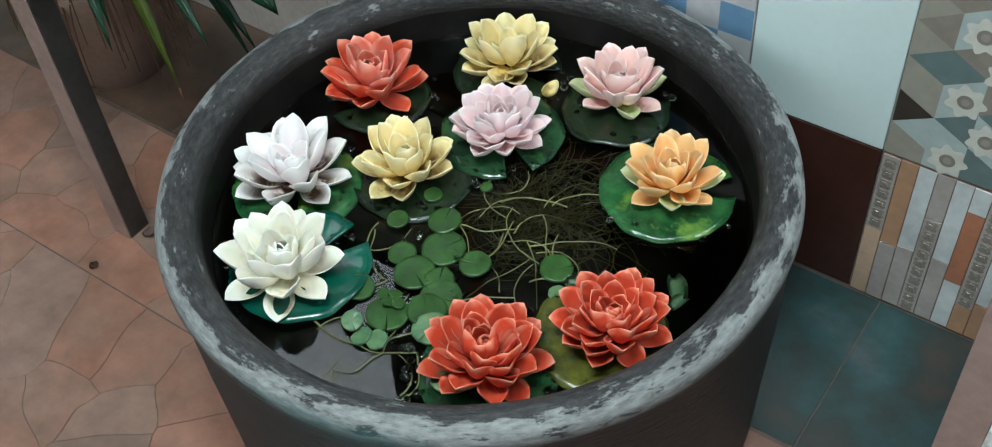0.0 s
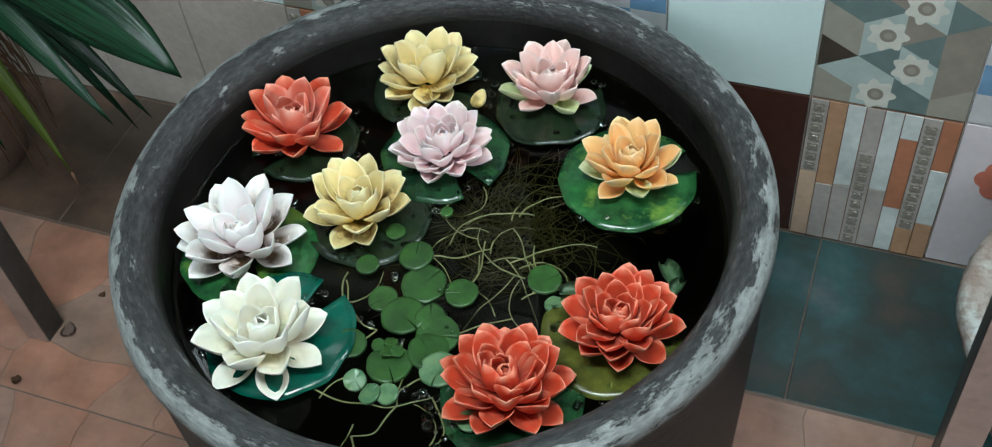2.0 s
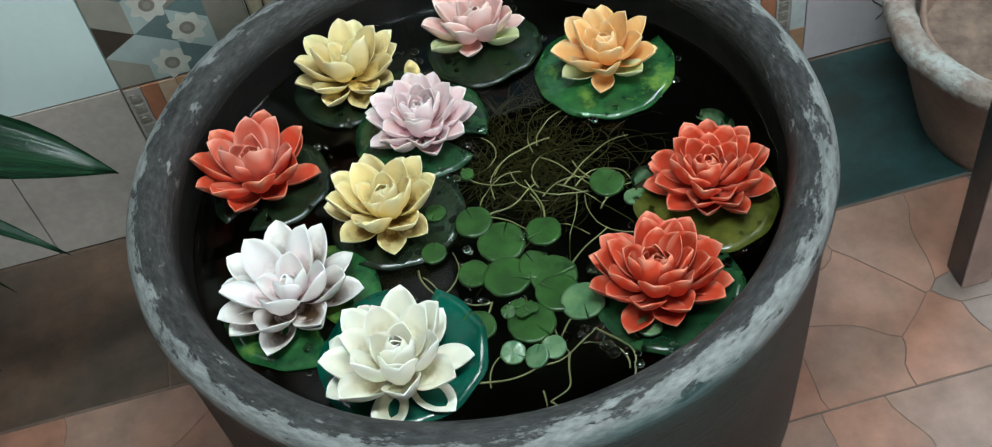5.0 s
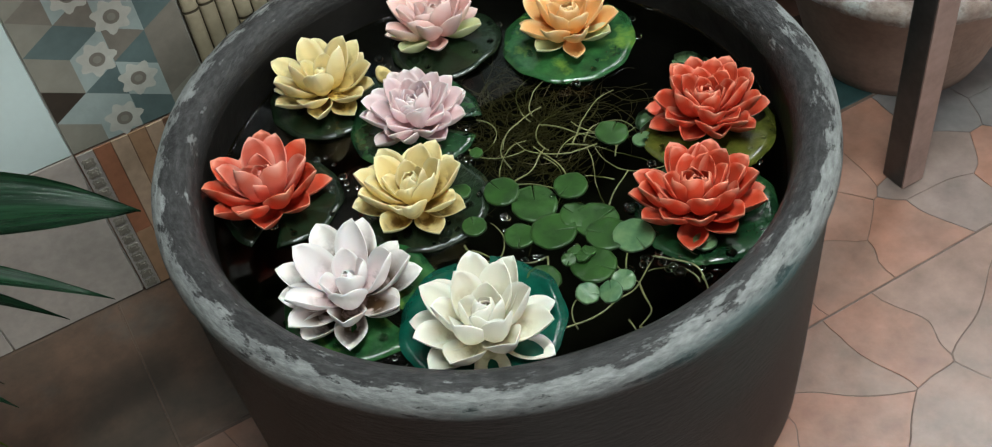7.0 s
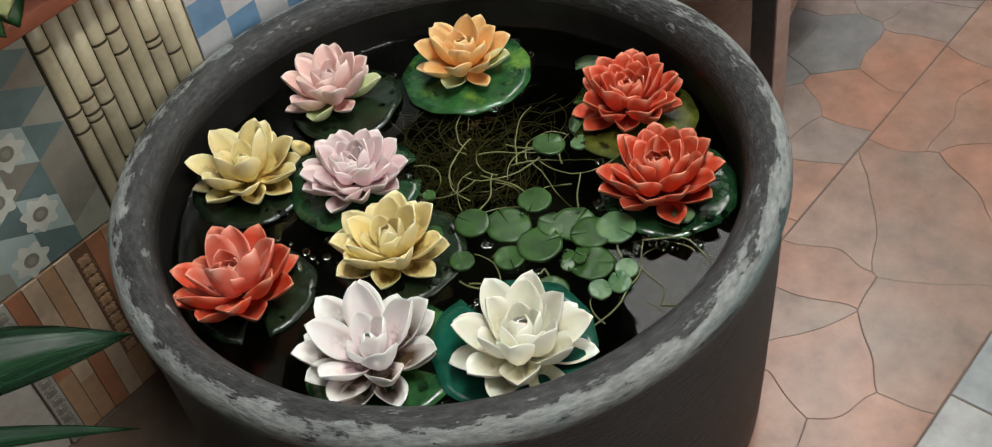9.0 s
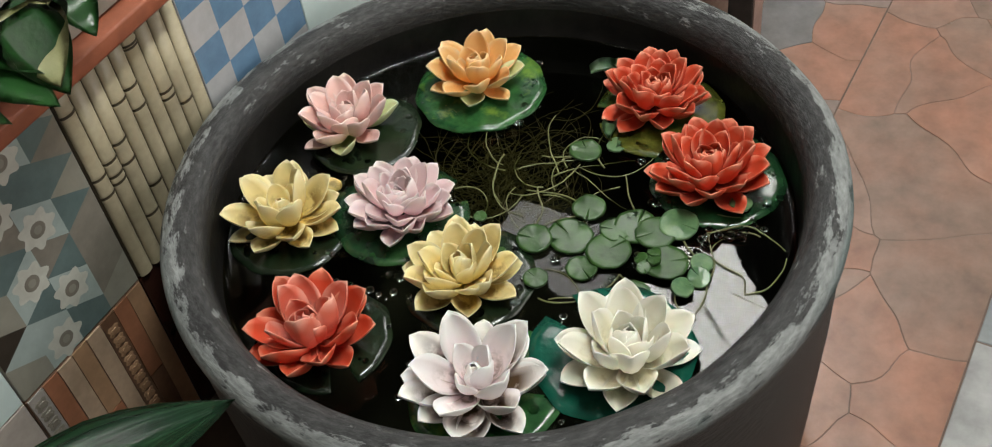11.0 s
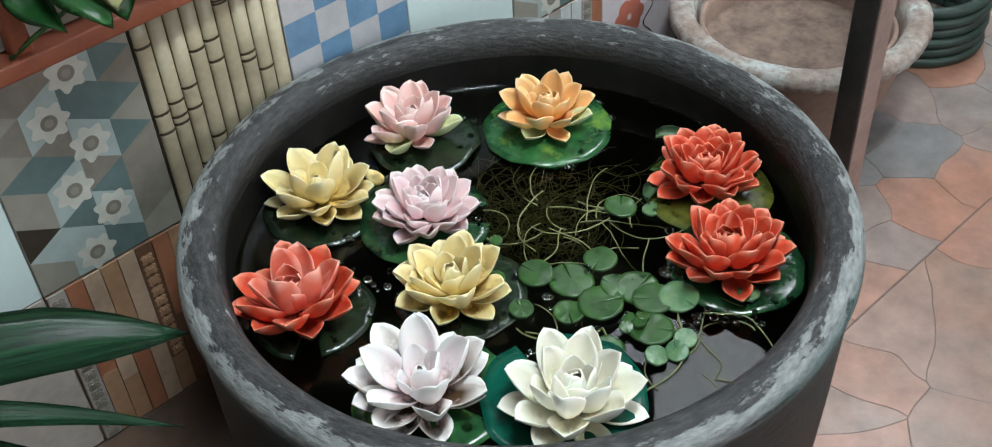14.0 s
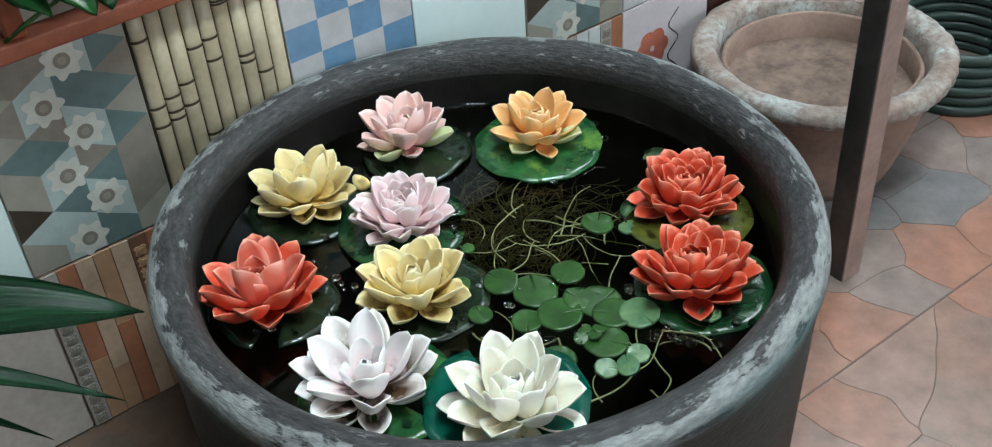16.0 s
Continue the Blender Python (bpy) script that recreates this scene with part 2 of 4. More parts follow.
M_PAD_TEAL = leaf_material("bottle_green_pad", (0.003, 0.055, 0.036), (0.008, 0.12, 0.08), 0.18, 20)
M_PAD_OLIVE = leaf_material("olive_pad", (0.03, 0.035, 0.006), (0.12, 0.13, 0.02), 0.25, 30, (0.03, 0.07, 0.015))
M_WEED = leaf_material("waterweed_leaf", (0.016, 0.050, 0.010), (0.036, 0.105, 0.020), 0.34, 40, coat=0.0, relief=0.12)
M_WEED_PALE = leaf_material("pale_waterweed_leaf", (0.06, 0.15, 0.07), (0.16, 0.26, 0.12), 0.28, 40, coat=0.05, relief=0.12)
M_STEM = plain("waterweed_stem", (0.19, 0.20, 0.08), 0.4, 0.4, 30)
M_ROOT = plain("brown_root", (0.11, 0.09, 0.035), 0.5, 0.4, 40)
M_PALM = blade_material("palm_leaf", (0.006, 0.032, 0.015), (0.035, 0.12, 0.055))
M_PALM_OLD = blade_material("yellowing_palm_leaf", (0.09, 0.14, 0.02), (0.22, 0.28, 0.05))
M_DRY = plain("dry_leaf_brown", (0.12, 0.06, 0.03), 0.8, 0.4)
M_GROUT = plain("joint_grout", (0.15, 0.105, 0.085), 0.8, 0.3)
M_STONE = stone_material("terracotta_paving", (0.25, 0.165, 0.13), (0.35, 0.168, 0.115), (0.30, 0.19, 0.15))
M_STONE_TEAL = teal_material()
# brown kept extra dark: the shade by palm and planter is in the colour
M_STONE_BROWN = teal_material("brown_tile_with_shade", ((0.055, 0.042, 0.033), (0.085, 0.060, 0.046), (0.14, 0.085, 0.06), (0.10, 0.10, 0.095)), (0.04, 0.032, 0.026))
M_STONE_GREY = stone_material("grey_paving", (0.18, 0.175, 0.18), (0.22, 0.20, 0.195), (0.25, 0.19, 0.17))
M_GREY_TILE = stone_material("grey_floor_tile", (0.24, 0.27, 0.29), (0.30, 0.32, 0.33), (0.36, 0.36, 0.36))
M_POST = plain("black_painted_steel", (0.04, 0.036, 0.034), 0.4, 0.7, 14)
# pale pink holds the light on the posts' front; also a fallen petal's colour
M_POST_PALE = plain("pink_lit_face_and_petal", (0.30, 0.205, 0.18), 0.45, 0.3, 20)
M_WHITEWASH = whitewash()
M_CLAY = plain("brown_clay", (0.28, 0.19, 0.15), 0.8, 0.35, 9, bumps=0.5)
M_SOIL = plain("dusty_soil", (0.20, 0.14, 0.112), 0.9, 0.5, 30, bumps=0.8)
M_HOSE = plain("dark_green_rubber", (0.015, 0.035, 0.028), 0.45, 0.4)
M_FRAME = plain("red_brown_wood", (0.32, 0.095, 0.05), 0.55, 0.3, 10)
M_PLASTER = plain("pale_plaster", (0.62, 0.60, 0.56), 0.85, 0.15, 3)
# near-black so that the water mirrors darkness; not a known paint
M_UNSEEN_DARK = plain("unseen_room_dark", (0.05, 0.045, 0.045), 0.9, 0.3, 3)
# dark grey chosen so that the unseen ceiling stays dim in the water
M_CEIL = plain("unseen_ceiling_grey", (0.10, 0.10, 0.10), 0.85, 0.2, 3)
M_DARKTILE = plain("dark_brown_glaze", (0.050, 0.020, 0.015), 0.22, 0.25, 6)
M_WHITETILE = plain("white_glaze", (0.62, 0.74, 0.74), 0.12, 0.06, 4, bumps=0.03)
M_IVORY = plain("marbled_ivory_glaze", (0.46, 0.41, 0.375), 0.2, 0.25, 7, bumps=0.05)
M_BLUE = plain("sky_blue_glaze", (0.15, 0.27, 0.42), 0.25, 0.2, 25)
M_PALEGREY = plain("pale_grey_glaze", (0.48, 0.48, 0.50), 0.25, 0.12, 30)
M_TAUPE = plain("taupe_print", (0.22, 0.20, 0.17), 0.3, 0.15, 40)
M_UMBER = plain("umber_print", (0.045, 0.036, 0.028), 0.3, 0.2, 40)
M_BEIGE = plain("beige_print", (0.28, 0.27, 0.23), 0.3, 0.12, 40)
M_SEA = plain("sea_grey_print", (0.12, 0.17, 0.17), 0.3, 0.15, 40)
M_ICE = plain("ice_grey_print", (0.36, 0.43, 0.42), 0.3, 0.12, 40)
M_PETALPRINT = plain("off_white_print", (0.54, 0.54, 0.49), 0.3, 0.12, 60)
M_BAMBOO = plain("bamboo_glaze", (0.42, 0.365, 0.255), 0.35, 0.28, 9, bumps=0.1)
# dark brown puts the shading of cane gaps and joints into the colour
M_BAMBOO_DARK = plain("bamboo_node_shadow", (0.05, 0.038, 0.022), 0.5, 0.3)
M_PL = [plain("plank_" + n, c, 0.35, 0.3, 12) for n, c in (
    ("honey", (0.42, 0.25, 0.15)), ("sand", (0.50, 0.36, 0.26)), ("walnut", (0.17, 0.09, 0.055)), ("ice", (0.56, 0.60, 0.60)), ("ash", (0.36, 0.33, 0.31)), ("rust", (0.38, 0.16, 0.09)))]
M_SCRIB = plain("lilac_white_glaze", (0.60, 0.55, 0.58), 0.2, 0.12, 6)
M_SALMON = plain("salmon_print", (0.50, 0.16, 0.11), 0.3, 0.3, 20)

# ---- mesh helpers ----


def part(name, bm, material, parent=None, label="", smooth=True, mats=()):
    me = bpy.data.meshes.new(name)
    if smooth:
        for f in bm.faces:
            f.smooth = True
    bm.to_mesh(me)
    bm.free()
    for m in mats or (material,):
        me.materials.append(m)
    ob = new(name, me)
    if parent:
        ob.parent = parent
    if label:
        ob["label"] = label
    return ob


def box(bm, x0, x1, y0, y1, z0, z1, mi=0):
    v = [bm.verts.new(p) for p in ((x0, y0, z0), (x1, y0, z0), (x1, y1, z0), (x0, y1, z0), (x0, y0, z1), (x1, y0, z1), (x1, y1, z1), (x0, y1, z1))]
    for q in ((0, 3, 2, 1), (4, 5, 6, 7), (0, 1, 5, 4), (1, 2, 6, 5), (2, 3, 7, 6), (3, 0, 4, 7)):
        bm.faces.new([v[i] for i in q]).material_index = mi
    return v


def bevelled(bm, w=0.002, seg=1):
    bmesh.ops.bevel(bm, geom=list(bm.edges), offset=w, segments=seg, affect="EDGES", profile=0.6)


def lathe(profile, seg=96, wobble=0.0, seed=0.0):
    bm = bmesh.new()
    rings = []
    for r, z in profile:
        ring = []
        for i in range(seg):
            a = 2 * math.pi * i / seg
            k = 1 + wobble * noise.noise(Vector((math.cos(a) * 2.2, math.sin(a) * 2.2, z * 9 + seed)))
            ring.append(bm.verts.new((r * k * math.cos(a), r * k * math.sin(a), z)))
        rings.append(ring)
    for a, b in zip(rings, rings[1:]):
        for i in range(seg):
            bm.faces.new((a[i], a[(i + 1) % seg], b[(i + 1) % seg], b[i]))
    return bm, rings


def tube(bm, pts, r0, r1=None, seg=6):
    r1 = r0 if r1 is None else r1
    rings = []
    n = len(pts)
    for i, p in enumerate(pts):
        d = (Vector(pts[min(i + 1, n - 1)]) - Vector(pts[max(i - 1, 0)])).normalized()
        s = d.cross(Vector((0, 0, 1)) if abs(d.z) < 0.9 else Vector((1, 0, 0))).normalized()
        u = s.cross(d)
        r = r0 + (r1 - r0) * i / (n - 1)
        rings.append([bm.verts.new(Vector(p) + r * (math.cos(a) * s + math.sin(a) * u)) for a in (2 * math.pi * k / seg for k in range(seg))])
    for a, b in zip(rings, rings[1:]):
        for k in range(seg):
            bm.faces.new((a[k], a[(k + 1) % seg], b[(k + 1) % seg], b[k]))
    bm.faces.new(rings[0][::-1])
    bm.faces.new(rings[-1])


def bez(a, b, c, n=10):
    a, b, c = Vector(a), Vector(b), Vector(c)
    return [(1 - t) ** 2 * a + 2 * t * (1 - t) * b + t * t * c for t in (i / n for i in range(n + 1))]


def empty(name, loc, label, category, group=""):
    ob = new(name)
    ob.location = loc
    ob.empty_display_size = 0.05
    return tagged(ob, label, category, group)


# ---- setting ----
wall = bmesh.new()
box(wall, -2.4, 3.0, WALL_Y + 0.008, WALL_Y + 0.15, 0, 0.63)
wall_north = tagged(part("wall_north", wall, M_PLASTER, smooth=False), "plastered wall faced with odd leftover tiles", "wall", kind="structure")
# unseen dark shell added behind the half wall, only for the water's reflections
unseen_room = bmesh.new()
box(unseen_room, -2.4, 3.0, WALL_Y + 1.6, WALL_Y + 1.75, 0, 2.7)
box(unseen_room, -2.4, 3.0, WALL_Y + 0.15, WALL_Y + 1.6, -0.1, 0.0)
box(unseen_room, -2.55, -2.4, WALL_Y + 0.15, WALL_Y + 1.75, 0, 2.7)
box(unseen_room, 3.0, 3.15, WALL_Y + 0.15, WALL_Y + 1.75, 0, 2.7)
box(unseen_room, -2.55, 3.15, WALL_Y + 0.15, WALL_Y + 1.75, 2.7, 2.8)
tagged(part("wall_alcove", unseen_room, M_UNSEEN_DARK, smooth=False), "unseen dark room added behind the half wall to blacken reflections", "wall", kind="structure")
# unseen side and south walls, added to enclose the light
for nm, b in (("wall_west", (-2.55, -2.4, -3.1, WALL_Y + 0.15, 0, 2.7)), ("wall_east", (3.0, 3.15, -3.1, WALL_Y + 0.15, 0, 2.7))):
    wb = bmesh.new()
    box(wb, *b)
    tagged(part(nm, wb, M_PLASTER, smooth=False), "unseen pale wall added to enclose the light", "wall", kind="structure")
south = bmesh.new()
box(south, -2.4, 3.0, -3.25, -3.1, 0, 0.8)
box(south, -2.4, -1.4, -3.25, -3.1, 0.8, 2.7)
box(south, 2.6, 3.0, -3.25, -3.1, 0.8, 2.7)
box(south, -1.4, 2.6, -3.25, -3.1, 2.55, 2.7)
tagged(part("wall_south", south, M_PLASTER, smooth=False), "unseen wall added to enclose the light, with a wide opening", "wall", kind="structure")
# unseen ceiling, added to shut out the sky and darken reflections
ceil = bmesh.new()
box(ceil, -2.55, 3.15, -3.25, WALL_Y + 0.15, 2.7, 2.8)
tagged(part("ceiling", ceil, M_CEIL, smooth=False), "unseen grey ceiling added to close off the light", "ceiling", kind="structure")
ground = bmesh.new()
box(ground, -2.55, 3.15, -3.25, WALL_Y + 0.15, -0.1, -0.0016)
floor = tagged(part("floor", ground, M_GROUT, smooth=False), "terracotta crazy-paving tiled floor", "floor", kind="structure")

# ---- large planter with the lilies ----
planter = empty("cement_planter", (0.004, -0.006, 0), "large round black cement planter with a worn grey lip", "planter")
inner = [(0.0, 0.03), (0.30, 0.03), (0.325, 0.06), (0.334, 0.20), (0.338, 0.34), (0.340, 0.386)]
lip = [(0.340, 0.386), (0.343, 0.405), (0.349, 0.417), (0.359, 0.4235), (0.372, 0.424), (0.383, 0.4205), (0.390, 0.411), (0.392, 0.399), (0.389, 0.384)]
outer = [(0.389, 0.384), (0.386, 0.36), (0.383, 0.25), (0.378, 0.1), (0.374, 0.006), (0.368, 0.0), (0.0, 0.0)]
for nm, pr, lab in (("basin", inner, "wet black inside"), ("lip", lip, "rounded lip with scuffed grey wear"), ("outer_wall", outer, "dark painted outside")):
    bm, rings = lathe([(r * 1.007, z) for r, z in pr], 160, 0.006)
    for v in bm.verts:
        v.co.z += 0.0022 * noise.noise(Vector((v.co.x * 9, v.co.y * 9, 4.0))) if v.co.z > 0.39 else 0.0
    bmesh.ops.recalc_face_normals(bm, faces=bm.faces)
    part(nm, bm, M_BASIN if nm == "basin" else M_CEMENT, planter, lab)
bm, rings = lathe([(0.0, WATER), (0.12, WATER), (0.24, WATER), (0.333, WATER), (0.337, WATER + 0.0006), (0.3395, WATER + 0.002), (0.3408, WATER + 0.0042)], 96)
bmesh.ops.remove_doubles(bm, verts=bm.verts, dist=1e-5)
for f in bm.faces:
    f.normal_update()
bmesh.ops.reverse_faces(bm, faces=[f for f in bm.faces if f.normal.z < 0])
water = tagged(part("water", bm, M_WATER), "still dark water filling the planter", "water", kind="structure")
water.location = (0.004, -0.006, 0)


# ---- floating foam lilies ----
def petal_mesh(name, L, W, cup, curl, material, sag=0.10):
    nx, ny = 6, 11
    bm = bmesh.new()
    sheets = []
    for off in (0.0, -0.0022):
        grid = []
        for j in range(ny + 1):
            s = j / ny
            w = 0.36 + 0.64 * math.sin(math.pi / 2 * s / 0.54) if s < 0.54 else (1 - ((s - 0.54) / 0.46) ** 2.0) ** 0.78
            row = []
            for i in range(nx + 1):
                u = 2 * i / nx - 1
                row.append(bm.verts.new((u * w * W / 2, s * L, cup * W * u * u * w + curl * L * s ** 2.2 - sag * L * math.sin(math.pi * s ** 0.8) + off * (1 - 0.35 * abs(u)))))
            grid.append(row)
        sheets.append(grid)
    top, low = sheets
    for j in range(ny):
        for i in range(nx):
            bm.faces.new((top[j][i], top[j][i + 1], top[j + 1][i + 1], top[j + 1][i]))
            bm.faces.new((low[j][i], low[j + 1][i], low[j + 1][i + 1], low[j][i + 1]))
        for i, a in ((0, 1), (nx, -1)):
            q = (top[j][i], top[j + 1][i], low[j + 1][i], low[j][i])
            bm.faces.new(q if a > 0 else q[::-1])
    bmesh.ops.remove_doubles(bm, verts=bm.verts, dist=1e-5)
    bmesh.ops.recalc_face_normals(bm, faces=bm.faces)
    for f in bm.faces:
        f.smooth = True
    me = bpy.data.meshes.new(name)
    bm.to_mesh(me)
    bm.free()
    me.materials.append(material)
    return me


def pad_bmesh(r, seed, notch, lift=0.006, wave=0.004, gap=0.22):
    """A notched lily pad, 3 mm thick, its rim a little wavy."""
    bm = bmesh.new()
    nr, na = 7, 56
    tops, lows = [], []
    for dz, store in ((0.003, tops), (0.0, lows)):
        for k in range(nr + 1):
            row = []
            for i in range(na + 1):
                a = notch + gap + (2 * math.pi - 2 * gap) * i / na
                rr = r * k / nr * (1 + 0.05 * noise.noise(Vector((math.cos(a) * 1.6, math.sin(a) * 1.6, seed))) * k / nr + 0.012 * math.sin(a * 11 + seed))
                z = lift * (k / nr) ** 3 * noise.noise(Vector((math.cos(a) * 1.3 + 5, math.sin(a) * 1.3, seed))) + wave * 0.25 * (k / nr) ** 2 * math.sin(7 * a + seed)
                row.append(bm.verts.new((rr * math.cos(a), rr * math.sin(a), max(z, -0.001) + dz)))
            store.append(row)
    for k in range(nr):
        for i in range(na):
            bm.faces.new((tops[k][i], tops[k + 1][i], tops[k + 1][i + 1], tops[k][i + 1]))
            bm.faces.new((lows[k][i], lows[k][i + 1], lows[k + 1][i + 1], lows[k + 1][i]))
        for i in (0, na):
            bm.faces.new((tops[k][i], tops[k + 1][i], lows[k + 1][i], lows[k][i]))
    for i in range(na):
        bm.faces.new((tops[nr][i], lows[nr][i], lows[nr][i + 1], tops[nr][i + 1]))
    bmesh.ops.remove_doubles(bm, verts=bm.verts, dist=1e-5)
    bmesh.ops.recalc_face_normals(bm, faces=bm.faces)
    return bm


# rings of petals from the outside in: number, length, rise in degrees, foot's distance, foot's height, width
SINGLE = ((7, 0.80, 4, 0.26, 0.03, 0.46), (7, 0.92, 22, 0.18, 0.07, 0.45), (6, 0.88, 42, 0.12, 0.10, 0.46), (4, 0.62, 56, 0.09, 0.13, 0.54), (4, 0.46, 72, 0.08, 0.16, 0.64), (3, 0.38, 83, 0.05, 0.18, 0.70))
DOUBLE = ((9, 0.74, 5, 0.36, 0.03, 0.46), (9, 0.78, 20, 0.30, 0.06, 0.47), (8, 0.74, 36, 0.24, 0.09, 0.49), (7, 0.60, 50, 0.18, 0.13, 0.53), (6, 0.48, 63, 0.13, 0.16, 0.56), (5, 0.36, 74, 0.09, 0.18, 0.60), (4, 0.28, 83, 0.05, 0.19, 0.60))
LOOSE = ((8, 0.78, 3, 0.28, 0.03, 0.44), (7, 0.92, 19, 0.20, 0.06, 0.43), (5, 0.92, 40, 0.13, 0.09, 0.44), (4, 0.56, 50, 0.09, 0.13, 0.54), (3, 0.36, 74, 0.06, 0.17, 0.62))


def lily(x, y, R, material, layers, turn, label, pad_mat, pad_r, notch, pad_off=(0, 0), pad_z=0.0, low_mat=None, tilt=(0, 0), seed=0, grimy=False):
    rnd = random.Random(seed)
    R *= 0.99
    thing = empty("water_lily", (x, y, WATER), label, "artificial flower", "lilies floating in the planter")
    p = part("lily_pad", pad_bmesh(pad_r, seed * 3.7, notch), pad_mat, thing, "round notched foam lily pad")
    p.location = (pad_off[0], pad_off[1], pad_z - 0.0005)
    base = pose(0, 0, 0.007 + pad_z, tilt[0], tilt[1], 0)
    for li, (n, ln, ang, r0, h, wide) in enumerate(layers):
        mat = low_mat if (low_mat and li <= (1 if grimy else 0)) else material
        meshes = [petal_mesh("petal", R * ln, R * ln * wide * 1.26, cup, curl, mat) for cup, curl in ((0.37, 0.22), (0.46, 0.31), (0.29, 0.14))]
        for i in range(n):
            if li == 0 and low_mat and not grimy and i % 2:
                me = petal_mesh("petal", R * ln * 0.96, R * ln * wide * 1.12, 0.26, 0.12, material)
            else:
                me = rnd.choice(meshes)
            ob = new("petal", me)
            ob.parent = thing
            a = turn + 360 * (i + 0.5 * (li % 2)) / n + rnd.uniform(-7, 7)
            ob.matrix_basis = base @ pose(0, 0, 0, 0, 0, a) @ pose(0, R * r0 * 0.7, R * h, ang + rnd.uniform(-8, 10), rnd.uniform(-12, 12), rnd.uniform(-5, 5))
    bm = bmesh.new()
    bmesh.ops.create_uvsphere(bm, u_segments=16, v_segments=10, radius=1)
    for v in bm.verts:
        k = 1 - 0.45 * max(0, v.co.z)
        v.co = (v.co.x * R * 0.14 * k, v.co.y * R * 0.14 * k, v.co.z * R * 0.24)
    heart = part("flower_heart", bm, material, thing)
    heart.matrix_basis = base @ pose(0, 0, R * 0.28)
    return thing


lily(-0.107, -0.014, 0.073, M_YELLOW, SINGLE, 20, "pale yellow foam water lily with stained petals", M_PAD_DARK, 0.078, 2.2, (0.01, 0.0), 0.001, tilt=(2, -3), low_mat=M_YELLOW_GRIME, seed=1, grimy=True)
lily(-0.247, 0.094, 0.079, M_ROSE, SINGLE, 5, "faded coral red foam water lily on a dark pad", M_PAD_DARK, 0.072, 4.0, (0.012, -0.006), 0.0, low_mat=M_RED, tilt=(-3, 2), seed=2, grimy=True)
lily(-0.113, 0.231, 0.075, M_YELLOW, LOOSE, 12, "pale yellow foam water lily with many grimy petals", M_PAD_DARK, 0.077, 0.3, (0, -0.005), 0.001, tilt=(-4, 0), low_mat=M_YELLOW_GRIME, seed=3, grimy=True)
lily(-0.043, 0.108, 0.072, M_LILAC, DOUBLE, 30, "lilac double foam water lily on a green pad", M_PAD_DEEP, 0.082, 5.6, (0.0, 0.004), 0.004, seed=4)
lily(0.250, -0.092, 0.075, M_RED, DOUBLE, 0, "bright coral red foam water lily on an olive pad", M_PAD_OLIVE, 0.080, 2.0, (-0.010, -0.012), 0.002, tilt=(0, -2), seed=5)
lily(0.152, -0.206, 0.080, M_RED, DOUBLE, 18, "deep red double foam water lily, petals edged paler", M_PAD_DEEP, 0.080, 0.9, (0.008, -0.006), 0.0, tilt=(-5, 3), seed=6)
lily(-0.131, -0.228, 0.081, M_CREAM, SINGLE, 8, "cream white foam water lily on a bottle green pad", M_PAD_TEAL, 0.089, 1.2, (0.008, 0.020), 0.004, tilt=(4, 2), seed=7)
lily(-0.226, -0.099, 0.083, M_GREYLILAC, LOOSE, 25, "greyish lilac foam water lily blotched with brown grime", M_PAD, 0.086, 5.2, (0.008, -0.006), 0.0, tilt=(3, -4), low_mat=M_LILAC_GRIME, seed=8, grimy=True)
lily(0.199, 0.140, 0.070, M_ORANGE, SINGLE, 0, "peach orange foam water lily with lime outer petals", M_PAD, 0.086, 0.6, (-0.004, -0.006), 0.003, low_mat=M_LIME, seed=9)
lily(0.056, 0.250, 0.071, M_PINK, SINGLE, 15, "blush pink foam water lily with greenish outer petals", M_PAD_DARK, 0.074, 1.0, (0.006, -0.018), 0.002, low_mat=M_LIME, tilt=(-4, 0), seed=10)

# loose yellow bud beside the yellow lily
bm = bmesh.new()
bmesh.ops.create_uvsphere(bm, u_segments=14, v_segments=10, radius=1)
for v in bm.verts:
    v.co = (v.co.x * 0.010 * (1 - 0.35 * v.co.y), v.co.y * 0.017, v.co.z * 0.008)
bud = tagged(part("flower_bud", bm, M_YELLOW), "small pale yellow foam bud floating beside a lily", "flower bud")
bud.location = (-0.036, 0.222, WATER + 0.006)


# ---- living water plants ----
def round_leaf(r, seed, cup=0.003):
    return pad_bmesh(r, seed, seed * 2.3, 0.0012 + cup * 0.2, 0.001, 0.035)


weed = empty("water_pennywort", (0.006, -0.128, WATER), "living water pennywort with round green leaves and pale runners", "water plant")
LEAVES = ((0.003, -0.083, 0.027), (0.051, -0.084, 0.020), (-0.002, -0.134, 0.026), (-0.021, -0.048, 0.021), (-0.036, -0.117, 0.018), (0.046, -0.148, 0.026),
          (0.044, -0.172, 0.024), (0.066, -0.192, 0.023), (0.138, -0.037, 0.020), (-0.047, -0.187, 0.019), (0.008, -0.201, 0.026), (-0.073, -0.077, 0.014), (-0.012, 0.03, 0.008),
          (0.122, -0.246, 0.013), (0.030, -0.128, 0.018), (-0.06, -0.02, 0.012), (0.162, -0.069, 0.013))
for i, (x, y, r) in enumerate(LEAVES):
    lf = part("leaf", round_leaf(r, i + 0.5), M_WEED_PALE if i in (7, 16, 13) else M_WEED, weed)
    lf.location = (x, y + 0.12, 0.009 if i == 13 else 0.001 + 0.0015 * (i % 4))
    lf.rotation_euler = (radians(random.uniform(-4, 4)), radians(random.uniform(-4, 4)), 0)
